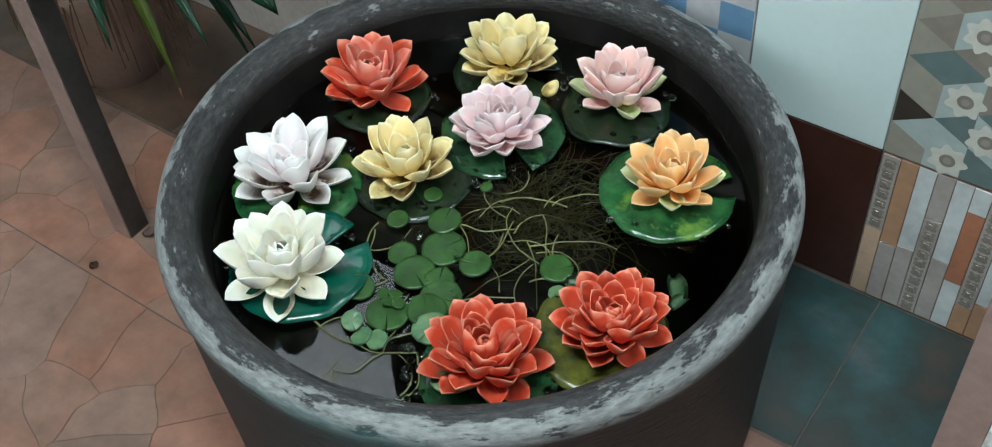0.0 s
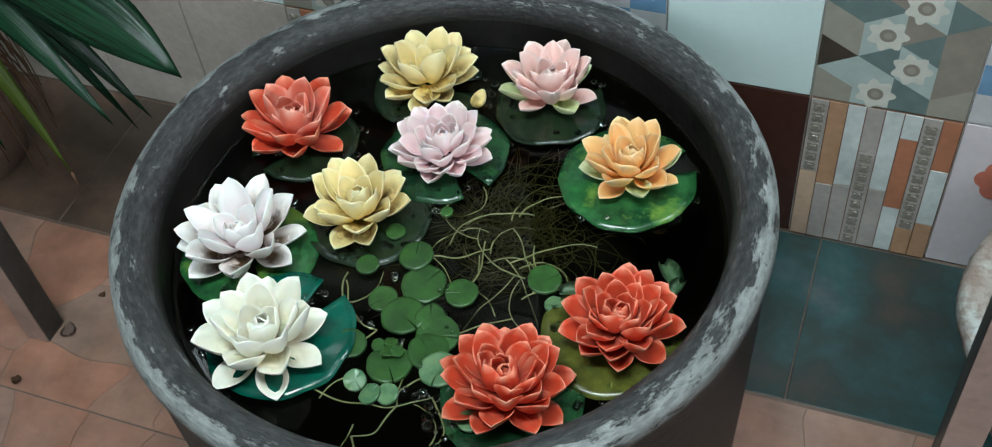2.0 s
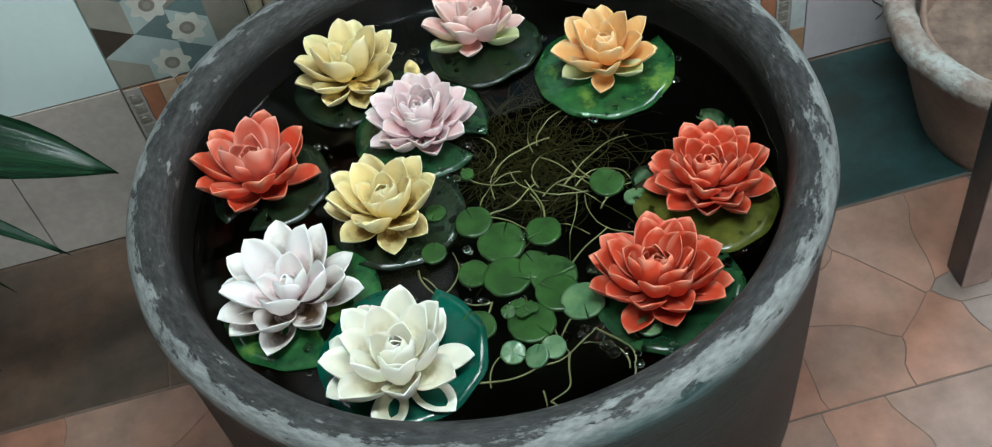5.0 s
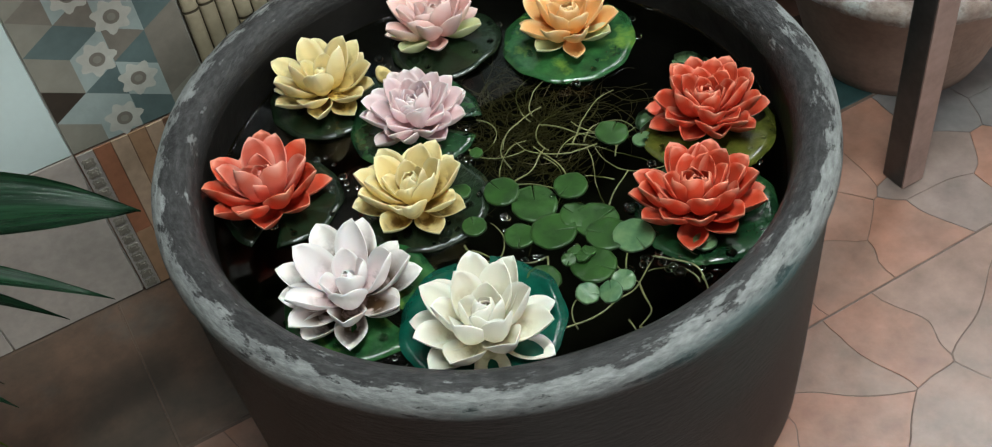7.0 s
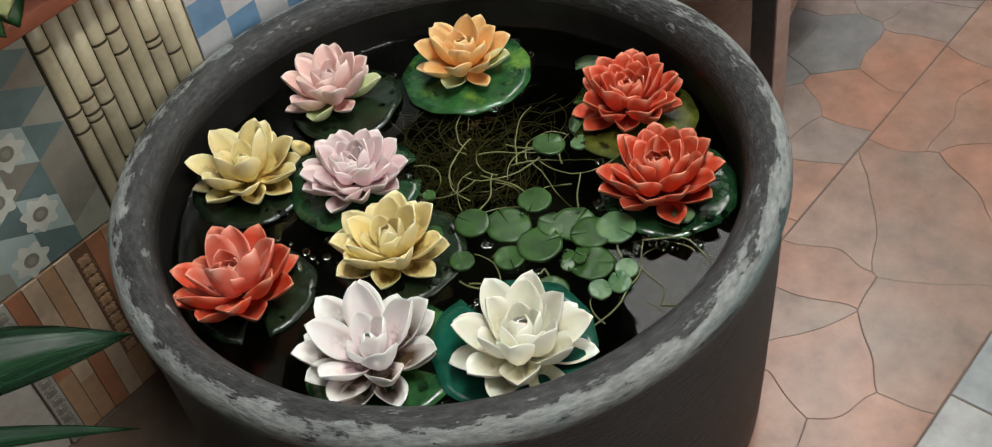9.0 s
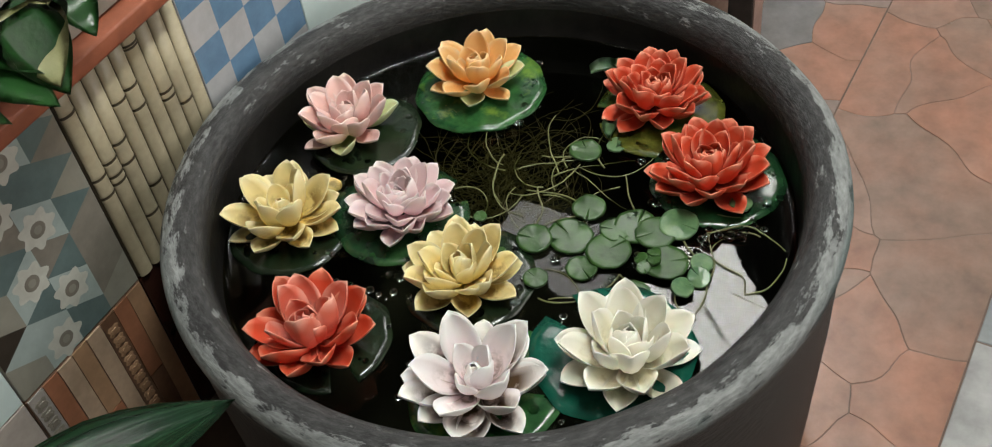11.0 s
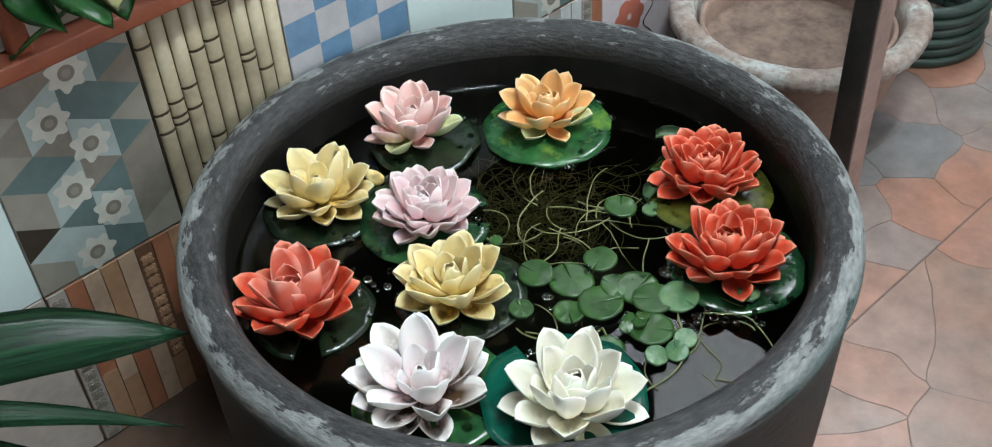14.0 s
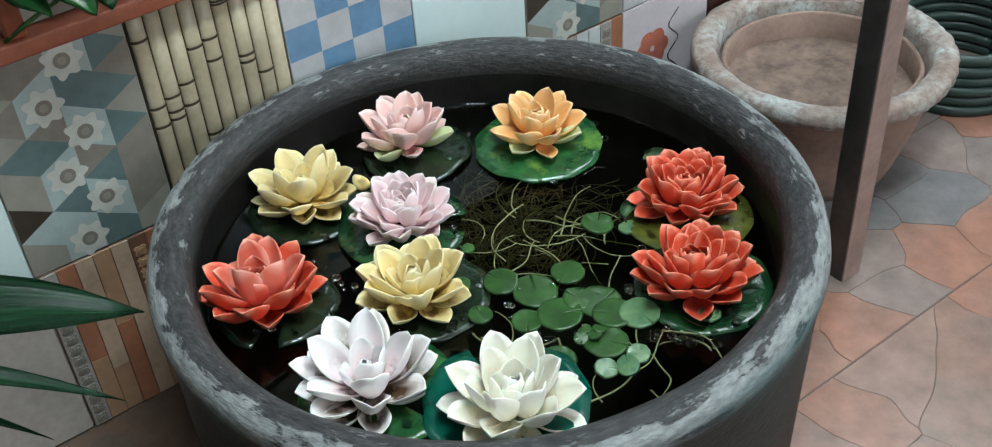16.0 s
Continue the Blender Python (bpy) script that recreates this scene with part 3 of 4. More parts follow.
for i, (x, y) in enumerate(((0.003, -0.243), (0.022, -0.238), (-0.02, -0.232), (0.0, -0.175), (-0.012, -0.182), (0.012, -0.185), (0.002, -0.19))):
    lf = part("leaf", round_leaf(0.013 if i < 3 else 0.008, i + 30.5, 0.006), M_WEED_PALE if i < 3 else M_WEED, weed)
    lf.location = (x, y + 0.12, 0.004 + 0.001 * i)
    lf.rotation_euler = (radians(random.uniform(-20, 20)), radians(random.uniform(-20, 20)), 0)
RUNNERS = (((-0.026, -0.159), (-0.05, -0.2), (-0.064, -0.253)), ((0.009, -0.162), (0.018, -0.2), (0.036, -0.246)), ((-0.064, -0.253), (0.0, -0.275), (0.07, -0.225)),
           ((-0.094, -0.091), (-0.098, -0.13), (-0.07, -0.138)), ((-0.07, -0.138), (-0.05, -0.16), (-0.026, -0.159)), ((0.036, -0.246), (0.03, -0.28), (0.003, -0.296)),
           ((0.051, -0.084), (0.06, -0.04), (0.05, 0.0)), ((0.138, -0.037), (0.12, -0.02), (0.11, 0.01)), ((-0.021, -0.048), (0.03, -0.03), (0.06, -0.01)),
           ((0.046, -0.148), (0.09, -0.12), (0.12, -0.10)), ((0.066, -0.192), (0.03, -0.22), (0.02, -0.25)), ((0.07, -0.225), (0.11, -0.27), (0.08, -0.315)), ((0.003, -0.296), (0.03, -0.33), (0.07, -0.32)))
for a, b, c in RUNNERS:
    bm = bmesh.new()
    pts = []
    for i, p in enumerate(bez((*a, 0), (*b, 0), (*c, 0), 20)):
        wob = 0.010 * math.sin(math.pi * i / 20) * noise.noise_vector(Vector((p.x * 22, p.y * 22, a[0] * 50)))
        pts.append(Vector((p.x + wob.x, p.y + wob.y + 0.12, 0.0012 + 0.003 * abs(wob.z) * 100 * 0.1)))
    tube(bm, pts, 0.0012, 0.0008)
    part("runner", bm, M_STEM, weed)

rnd = random.Random(5)


def wander(x, y, z, step, n, turn):
    """A thin root that wanders from a start, bending as it goes."""
    a, bend, pts = rnd.uniform(0, 6.28), rnd.uniform(-turn, turn), []
    for i in range(n):
        pts.append(Vector((x, y, min(z, 0.0012))))
        x, y, z = x + step * math.cos(a), y + step * math.sin(a), z + rnd.uniform(-0.0012, 0.0012)
        a += bend + rnd.uniform(-turn, turn) * 0.7
        bend += rnd.uniform(-turn, turn) * 0.3
    return pts


bm = bmesh.new()
for i in range(250):
    tube(bm, wander(0.070 + rnd.gauss(0, 0.036), 0.045 + rnd.gauss(0, 0.036), rnd.uniform(-0.026, -0.001), rnd.uniform(0.006, 0.010), 14, 0.26), rnd.uniform(0.0004, 0.0010), 0.0003, 5)
tangle = tagged(part("root_tangle", bm, M_ROOT), "tangle of brown water roots just under the surface", "roots", kind="stuff")
tangle.location = (0.005, -0.01, WATER)
bm = bmesh.new()
for i in range(20):
    tube(bm, wander(0.065 + rnd.gauss(0, 0.05), -0.01 + rnd.gauss(0, 0.05), 0.001, rnd.uniform(0.006, 0.009), 14, 0.17), rnd.uniform(0.0007, 0.0012), 0.0006, 5)
for x, y in ((-0.09, -0.10), (-0.075, -0.13), (-0.06, -0.25), (-0.05, -0.26), (0.0, -0.28), (0.09, -0.28), (0.11, -0.25), (0.1, -0.1)):
    tube(bm, wander(x, y, 0.001, 0.006, 12, 0.22), 0.0010, 0.0006, 5)
fl = tagged(part("floating_stems", bm, M_STEM), "pale thin water stems lying on the surface", "stems", kind="stuff")
fl.location = (0.005, -0.01, WATER)

# ---- water beads on the pads and round the petals ----
M_BEAD, tb, pb = nodes("clear_water_bead")
pb.inputs["Base Color"].default_value = (0.9, 1.0, 0.95, 1)
pb.inputs["Roughness"].default_value, pb.inputs["IOR"].default_value, pb.inputs["Transmission Weight"].default_value = 0.02, 1.33, 1.0
bm = bmesh.new()
rnd = random.Random(21)
CENTRES = ((-0.098, 0.012, 0.078), (-0.228, 0.109, 0.072), (-0.098, 0.232, 0.077), (-0.047, 0.122, 0.082), (0.236, -0.098, 0.080), (0.151, -0.212, 0.080), (-0.148, -0.202, 0.089), (-0.224, -0.088, 0.086), (0.203, 0.136, 0.086), (0.072, 0.254, 0.074), (0.151, -0.212, 0.080), (-0.098, 0.012, 0.07), (0.0, -0.12, 0.06), (0.05, -0.18, 0.06))
for cx, cy, r in CENTRES:
    for i in range(22):
        a, q = rnd.uniform(0, 6.28), r * rnd.uniform(0.72, 1.08)
        x, y = cx + q * math.cos(a), cy + q * math.sin(a)
        if x * x + y * y > 0.325 ** 2:
            continue
        s = rnd.uniform(0.0015, 0.0058)
        vs = bmesh.ops.create_uvsphere(bm, u_segments=10, v_segments=6, radius=s)["verts"]
        for v in vs:
            v.co = Vector((v.co.x * rnd.choice((1, 1.0)) + x, v.co.y + y, v.co.z * 0.7 + 0.0035))
for cx, cy, r, n in ((0.151, -0.212, 0.082, 9), (-0.148, -0.202, 0.091, 8), (-0.098, 0.012, 0.080, 7), (-0.047, 0.122, 0.084, 5), (0.06, -0.2, 0.03, 4)):
    for i in range(n):
        ang, q = rnd.uniform(0, 6.28), r * rnd.uniform(0.97, 1.06)
        x, y, s = cx + q * math.cos(ang), cy + q * math.sin(ang), rnd.uniform(0.005, 0.0085)
        if x * x + y * y < 0.322 ** 2:
            for v in bmesh.ops.create_uvsphere(bm, u_segments=14, v_segments=8, radius=s)["verts"]:
                v.co = Vector((v.co.x + x, v.co.y + y, v.co.z * 0.55 + 0.002))
beads = tagged(part("water_beads", bm, M_BEAD), "clear water beads on the lily pads", "water drops", kind="stuff")
beads.location = (0.002, -0.01, WATER)

def heart_leaf(L, seed):
    bm = bmesh.new()
    n = 10
    rows = []
    for i in range(n + 1):
        s = i / n
        w = L * 0.42 * math.sin(math.pi * min(1, 0.12 + 0.88 * s ** 0.75)) ** 0.8 * (1 - 0.25 * s) + 0.0005
        rows.append([bm.verts.new((u * w, s * L, -0.10 * L * s * s + 0.12 * w * abs(u) + 0.004 * noise.noise(Vector((u, s * 3, seed))))) for u in (-1, -0.5, 0, 0.5, 1)])
    for a, b in zip(rows, rows[1:]):
        for i in range(4):
            bm.faces.new((a[i], a[i + 1], b[i + 1], b[i]))
    bmesh.ops.solidify(bm, geom=list(bm.faces), thickness=0.0008)
    return bm


# ---- torn scraps of leaf on the olive pad, crumbs on the floor ----
for x, y, rz, s in ((0.279, 0.004, 40, 1.0), (0.292, -0.012, -20, 0.7), (0.178, -0.052, 110, 0.8)):
    bm = bmesh.new()
    rows = [[bm.verts.new((s * 0.012 * u * (1 - 0.7 * (q - 0.4) ** 2 * 2), s * 0.036 * (q - 0.5), s * 0.010 * u * u + 0.004 * math.sin(3 * q))) for u in (-1, -0.4, 0.3, 1)] for q in (0, 0.2, 0.4, 0.6, 0.8, 1.0)]
    for ra, rb in zip(rows, rows[1:]):
        for i in range(3):
            bm.faces.new((ra[i], ra[i + 1], rb[i + 1], rb[i]))
    bmesh.ops.solidify(bm, geom=list(bm.faces), thickness=0.0009)
    sc = tagged(part("leaf_scrap", bm, M_WEED_PALE), "torn pale green scrap of leaf on a lily pad", "leaf scrap", "leaf scraps on the pad")
    sc.matrix_basis = pose(x + 0.005, y - 0.008, WATER + 0.008, 0, 0, rz)
for x, y, rz, s, mat, lab in ((-0.628, -0.112, 30, 0.030, M_POST_PALE, "dry pinkish petal lying on the paving"), (-0.655, -0.205, 80, 0.018, M_DRY, "small brown dry leaf on the paving"), (-0.62, -0.03, 10, 0.012, M_DRY, "small brown dry leaf on the paving")):
    sc = tagged(part("fallen_leaf", heart_leaf(s, rz), mat), lab, "fallen leaf", "litter on the paving")
    sc.matrix_basis = pose(x, y, 0.1 * s + 0.0012, 0, 0, rz)

# ---- posts ----
for x, y, lab in ((-0.672, -0.108, "upright dark steel post, one face coloured pinkish as if lit"), (0.628, -0.074, "upright black steel post, one face coloured pinkish as if lit")):
    post = empty("steel_post", (x, y, 0), lab, "post", "posts beside the planter")
    bm = bmesh.new()
    box(bm, -0.020, 0.020, -0.020, 0.020, 0, 1.15)
    bevelled(bm, 0.003, 2)
    part("tube", bm, M_POST, post)
    # thin paler strip: the lit front is put into the colour
    bm = bmesh.new()
    box(bm, -0.0195, 0.0195, -0.0225, -0.0202, 0.002, 1.148)
    part("worn_face", bm, M_POST_PALE, post, "pinkish strip, the face's light put into its colour", smooth=False)

# ---- whitewashed second planter ----
tub = empty("white_planter", (0.832, 0.168, 0), "whitewashed clay planter with a broad flaking lip", "planter")
prof = [(0.166, 0.10), (0.170, 0.16), (0.173, 0.205), (0.176, 0.219), (0.182, 0.2255), (0.195, 0.2295), (0.2095, 0.2285), (0.2165, 0.2235), (0.2185, 0.214), (0.2165, 0.203), (0.206, 0.197)]
bm, rings = lathe(prof, 150, 0.022, 3.0)
for v in bm.verts:
    if v.co.z > 0.19:
        v.co += Vector((v.co.x, v.co.y, 0.02)) * 0.016 * noise.noise(v.co * 75)
part("lip", bm, M_WHITEWASH, tub)
bm, rings = lathe([(0.206, 0.1985), (0.194, 0.19), (0.170, 0.10), (0.146, 0.02), (0.138, 0.0), (0.0, 0.0)], 80, 0.008)
part("body", bm, M_CLAY, tub, "unpainted brown clay body")
bm, rings = lathe([(0.0, 0.145), (0.06, 0.147), (0.11, 0.146), (0.168, 0.150)], 60, 0.02, 1.0)
part("soil", bm, M_SOIL, tub)
bm, rings = lathe([(0.158, 0.140), (0.158, 0.197), (0.161, 0.200), (0.166, 0.198), (0.167, 0.154)], 80, 0.02, 2.0)
part("inner_ring", bm, M_CLAY, tub)

# ---- coiled hose ----
hose = empty("coiled_hose", (1.22, 0.15, 0), "dark green rubber hose coiled in a stack", "hose")
for i in range(6):
    bm = bmesh.new()
    pts = [Vector(((0.125 - 0.003 * (i % 2)) * math.cos(a), (0.125 - 0.003 * (i % 2)) * math.sin(a), 0.011 + 0.021 * i)) for a in (2 * math.pi * j / 40 for j in range(41))]
    tube(bm, pts, 0.0112, None, 8)
    part("coil", bm, M_HOSE, hose)

# ---- potted palm ----
palm = empty("potted_palm", (-1.014, 0.19, 0), "potted palm with long arching green leaves", "palm")


def blade(base, mid, tip, width, material, label="", full=0.55):
    """A lance leaf folded along its midrib."""
    bm = bmesh.new()
    n = 18
    line = bez(base, mid, tip, n)
    rows = []
    for i, p in enumerate(line):
        s = i / n
        d = (line[min(i + 1, n)] - line[max(i - 1, 0)]).normalized()
        side = d.cross(Vector((0, 0, 1))).normalized()
        up = side.cross(d)
        w = width * (min(1, 0.2 + s * 1.6)) * (1 - max(0, (s - full) / (1 - full)) ** 1.6) / 2 + 0.0004
        row = []
        for u, lift in ((-1, 0.34), (-0.66, 0.26), (-0.33, 0.11), (0, 0), (0.33, 0.11), (0.66, 0.26), (1, 0.34)):
            rip = 0.012 * width * math.sin(u * 14 + i)
            row.append(bm.verts.new(p + side * w * u + up * (w * lift + rip)))
        rows.append(row)
    uv = bm.loops.layers.uv.new("along")
    for j, (a, b) in enumerate(zip(rows, rows[1:])):
        for i in range(6):
            f = bm.faces.new((a[i], a[i + 1], b[i + 1], b[i]))
            for lp, q in zip(f.loops, ((i, j), (i + 1, j), (i + 1, j + 1), (i, j + 1))):
                lp[uv].uv = (q[0] / 6, q[1] / n)
    back = bmesh.ops.solidify(bm, geom=list(bm.faces), thickness=0.0008)
    ob = part("leaf", bm, material, palm, label)
    ob.location = (1.0, -0.20, 0)
    return ob


CROWN = Vector((-0.93, 0.16, 0.56))
for tip, lift, width, mat in (((-0.372, 0.082, 0.434), 0.085, 0.104, M_PALM), ((-0.435, 0.0, 0.41), 0.14, 0.044, M_PALM), ((-0.622, 0.055, 0.208), 0.22, 0.036, M_PALM_OLD),
                              ((-0.50, 0.13, 0.283), 0.16, 0.045, M_PALM), ((-0.62, 0.21, 0.15), 0.2, 0.04, M_PALM), ((-0.56, -0.07, 0.40), 0.18, 0.04, M_PALM),
                              ((-0.66, 0.0, 0.35), 0.2, 0.035, M_PALM), ((-0.72, -0.14, 0.42), 0.2, 0.045, M_PALM), ((-1.0, -0.3, 0.40), 0.25, 0.05, M_PALM),
                              ((-1.35, -0.1, 0.40), 0.25, 0.05, M_PALM), ((-1.4, 0.2, 0.42), 0.25, 0.05, M_PALM), ((-0.60, 0.30, 0.45), 0.2, 0.045, M_PALM), ((-0.78, -0.02, 0.28), 0.2, 0.03, M_PALM_OLD)):
    tip = Vector(tip)
    mid = (CROWN + tip) / 2 + Vector((0, 0, lift))
    made = blade(CROWN + (tip - CROWN).normalized() * 0.03, mid, tip, width, mat, "yellowing drooping leaf" if mat is M_PALM_OLD else "", 0.74 if width > 0.08 else 0.55)
OLD_LEAF = [o for o in palm.children if o.data and o.data.materials[0] is M_PALM_OLD][0]
bm = bmesh.new()
tube(bm, [Vector((-0.622, 0.055, 0.21)), Vector((-0.619, 0.053, 0.198)), Vector((-0.618, 0.053, 0.185))], 0.003, 0.001)
ob = part("dry_tip", bm, M_DRY, OLD_LEAF, "dried brown leaf tip")
bm = bmesh.new()
tube(bm, [Vector((0.0, 0.0, 0.2)), Vector((0.05, -0.02, 0.4)), Vector((0.07, -0.04, 0.6))], 0.035, 0.02, 10)
part("stem", bm, M_DRY, palm)
bm, rings = lathe([(0.0, 0.0), (0.085, 0.0), (0.115, 0.2), (0.125, 0.23), (0.115, 0.235), (0.10, 0.21), (0.0, 0.21)], 40, 0.03)
part("pot", bm, M_CLAY, palm)
bm = bmesh.new()
for i in range(90):
    a, r = rnd.uniform(0, 6.28), rnd.uniform(0.04, 0.11)
    p0 = Vector((r * math.cos(a), r * math.sin(a), 0.24))
    p2 = Vector((math.cos(a) * rnd.uniform(0.12, 0.16), math.sin(a) * rnd.uniform(0.12, 0.16), rnd.uniform(0.0, 0.16)))
    tube(bm, bez(p0, p2 + Vector((0, 0, 0.2)), p2, 7), 0.0025, 0.001, 5)
part("root_mass", bm, M_DRY, palm, "dry brown hanging roots")

# ---- ledge frame above the tiles and the creeper on it ----
ledge = empty("red_frame", (-0.9, WALL_Y, 0.6), "red-brown painted wooden frame along the tile top", "frame")
bm = bmesh.new()
box(bm, -1.4, 0.86, -0.030, 0.007, 0.0, 0.022)
bevelled(bm, 0.003, 2)
part("rail", bm, M_FRAME, ledge)
for x in (0.545, -0.1, -0.7):
    bm = bmesh.new()
    box(bm, x - 0.012, x + 0.012, -0.024, 0.007, 0.022, 0.62)
    bevelled(bm, 0.003, 1)
    part("upright", bm, M_FRAME, ledge)
for i in range(9):
    bm = bmesh.new()
    box(bm, -1.38, 0.85, -0.004, 0.006, 0.026 + i * 0.065, 0.026 + i * 0.065 + 0.055)
    part("slat", bm, M_PL[4] if i % 2 else M_TAUPE, ledge, smooth=False)


creeper = empty("creeper", (-0.31, WALL_Y - 0.02, 0.622), "green and cream variegated creeper on the red frame", "plant")
M_CREEP = leaf_material("creeper_leaf", (0.01, 0.06, 0.015), (0.03, 0.14, 0.03), 0.3, 18)
M_CREEP_PALE = leaf_material("cream_creeper_leaf", (0.35, 0.38, 0.16), (0.55, 0.55, 0.30), 0.35, 18)
for i, (x, y, z, L, rx, rz) in enumerate(((0.0, -0.03, 0.10, 0.09, -35, 200), (0.07, -0.03, 0.11, 0.09, -30, 150), (-0.05, -0.03, 0.09, 0.07, -35, 220), (0.10, -0.02, 0.10, 0.09, -20, 120),
                                          (0.02, -0.02, 0.11, 0.08, -30, 200), (0.05, -0.05, 0.12, 0.09, -60, 170), (0.13, -0.02, 0.09, 0.06, -40, 160))):
    lf = part("leaf", heart_leaf(L, i), M_CREEP_PALE if i == 1 else M_CREEP, creeper)
    lf.matrix_basis = pose(x, y, z, rx, 0, rz)
bm = bmesh.new()
tube(bm, bez((-0.06, -0.0, 0.001), (0.05, -0.03, 0.07), (0.17, -0.01, 0.05), 10), 0.003, 0.002)
part("stem", bm, M_WEED, creeper)

# ---- wall tiles ----
TW, X0, Z1, Z2 = 0.204, -0.434, 0.288, 0.597


def tile(ci, z0, z1, name_mat, label=""):
    bm = bmesh.new()
    x = X0 + TW * ci
    box(bm, x + 0.001, x + TW - 0.001, WALL_Y, WALL_Y + 0.008, z0 + 0.001, z1 - 0.001)
    bevelled(bm, 0.001)
    return part("wall_tile", bm, name_mat, wall_north, label, smooth=False)


def flat(bm, pts, x, z, y, mi):
    f = bm.faces.new([bm.verts.new((x + px, y, z + pz)) for px, pz in pts])
    f.material_index = mi
    if f.calc_area() > 0:
        f.normal_update()
        if f.normal.y > 0:
            f.normal_flip()


def mosaic_tile(ci, z0, z1, seed):
    """Printed tile: a field of small triangles with two columns of round blossoms."""
    base = tile(ci, z0, z1, M_BEIGE, "tile printed with triangles and pale blossoms")
    rr = random.Random(seed)
    bm = bmesh.new()
    x, y, c = X0 + TW * ci + 0.002, WALL_Y - 0.0006, 0.05
    n = 6
    c2 = (z1 - z0 - 0.004) / n
    H = z1 - z0 - 0.004
    side = H / 5.5
    for i in range(4):
        xl, xr = i * c, (i + 1) * c
        for k in range(-1, 13):
            # triangles with an upright side, pointing right and left in turn
            zb = (k - 1) * side / 2
            right = (k + i) % 2
            tri = ((xl, zb), (xr, zb + side / 2), (xl, zb + side)) if right else ((xr, zb), (xr, zb + side), (xl, zb + side / 2))
            tri = [(px, min(max(pz, 0.0), H)) for px, pz in tri]
            if max(q[1] for q in tri) - min(q[1] for q in tri) < 1e-4:
                continue
            if i in (0, 3):
                mi = rr.choice((0, 0, 1, 1, 2)) if right == (i == 0) else rr.choice((1, 2, 2, 3, 4))
            else:
                mi = 4 if (k // 2 + i) % 2 else rr.choice((3, 3, 4, 1))
            flat(bm, tri, x, z0 + 0.002, y, mi)
    for j in range(n):
        i = 1 + (j % 2 == 0)
        i = 3 - i
        cx, cz = i * c + 0.025 + (0.006 if i == 1 else -0.006), j * c2 + c2 * 0.45
        for ring, (r, mi, dy) in enumerate(((0.0235, 5, 0.0004), (0.0105, 1, 0.0008), (0.0055, 2, 0.0012))):
            pts = [((r * (1 + (0.16 * math.cos(7 * a) if ring == 0 else 0))) * math.cos(a) + cx, (r * (1 + (0.16 * math.cos(7 * a) if ring == 0 else 0))) * math.sin(a) + cz) for a in (2 * math.pi * k / 42 for k in range(42))]
            flat(bm, pts, x, z0 + 0.002, y - dy, mi)
    part("printed_face", bm, None, base, "print of triangles and blossoms", smooth=False, mats=(M_UMBER, M_TAUPE, M_BEIGE, M_SEA, M_ICE, M_PETALPRINT))


def bamboo_tile(ci, z0, z1):
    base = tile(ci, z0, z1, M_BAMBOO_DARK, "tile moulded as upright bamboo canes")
    x = X0 + TW * ci + 0.002
    n = 9
    w = 0.2 / n
    rr = random.Random(11)
    for i in range(n):
        bm = bmesh.new()
        h = z1 - z0 - 0.004
        knots = sorted(rr.uniform(0.06, 0.94) * h for _ in range(3))
        zs = [0.0]
        for q in knots:
            zs += [q - 0.006, q - 0.002, q, q + 0.002, q + 0.006]
        zs.append(h)
        zs = sorted(min(max(q, 0), h) for q in zs)
        rings = []
        for q in zs:
            d = min(abs(q - kn) for kn in knots)
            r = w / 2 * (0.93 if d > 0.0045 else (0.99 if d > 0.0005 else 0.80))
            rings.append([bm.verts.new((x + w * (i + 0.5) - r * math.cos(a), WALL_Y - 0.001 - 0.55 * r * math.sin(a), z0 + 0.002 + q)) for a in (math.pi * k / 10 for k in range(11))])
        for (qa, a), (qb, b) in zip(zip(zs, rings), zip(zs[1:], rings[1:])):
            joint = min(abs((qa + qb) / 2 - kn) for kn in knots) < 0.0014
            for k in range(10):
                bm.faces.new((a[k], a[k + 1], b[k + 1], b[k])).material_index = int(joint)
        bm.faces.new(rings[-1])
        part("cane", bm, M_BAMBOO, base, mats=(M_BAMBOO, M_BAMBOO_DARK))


def check_tile(ci, z0, z1):
    base = tile(ci, z0, z1, M_PALEGREY, "tile printed in blue and pale grey checks")
    bm = bmesh.new()
    x = X0 + TW * ci + 0.002
    c = 0.05
    for i in range(4):
        for j in range(6):
            flat(bm, ((i * c, j * c), (i * c + c, j * c), (i * c + c, j * c + c), (i * c, j * c + c)), x, z0 + 0.004, WALL_Y - 0.0006, (i + j + 1) % 2)
    part("printed_face", bm, None, base, "blue and grey checks", smooth=False, mats=(M_BLUE, M_PALEGREY))


# strips from the left: (share of the height from the top, board) in turn; "c" carved
HONEY, SAND, WALNUT, ICE, ASH, RUST = range(6)
STRIPS_PALE = (((0.5, ASH, "c"), (0.5, SAND, "")), ((0.58, HONEY, ""), (0.42, ASH, "")), ((0.56, ICE, ""), (0.44, ASH, "")), ((0.3, ASH, ""), (0.7, ASH, "c")), ((0.55, ICE, ""), (0.45, ASH, "")),
               ((0.16, ICE, ""), (0.5, RUST, ""), (0.34, ICE, "")), ((0.8, ASH, "c"), (0.2, HONEY, "")), ((0.34, RUST, ""), (0.4, ICE, ""), (0.26, HONEY, "")))
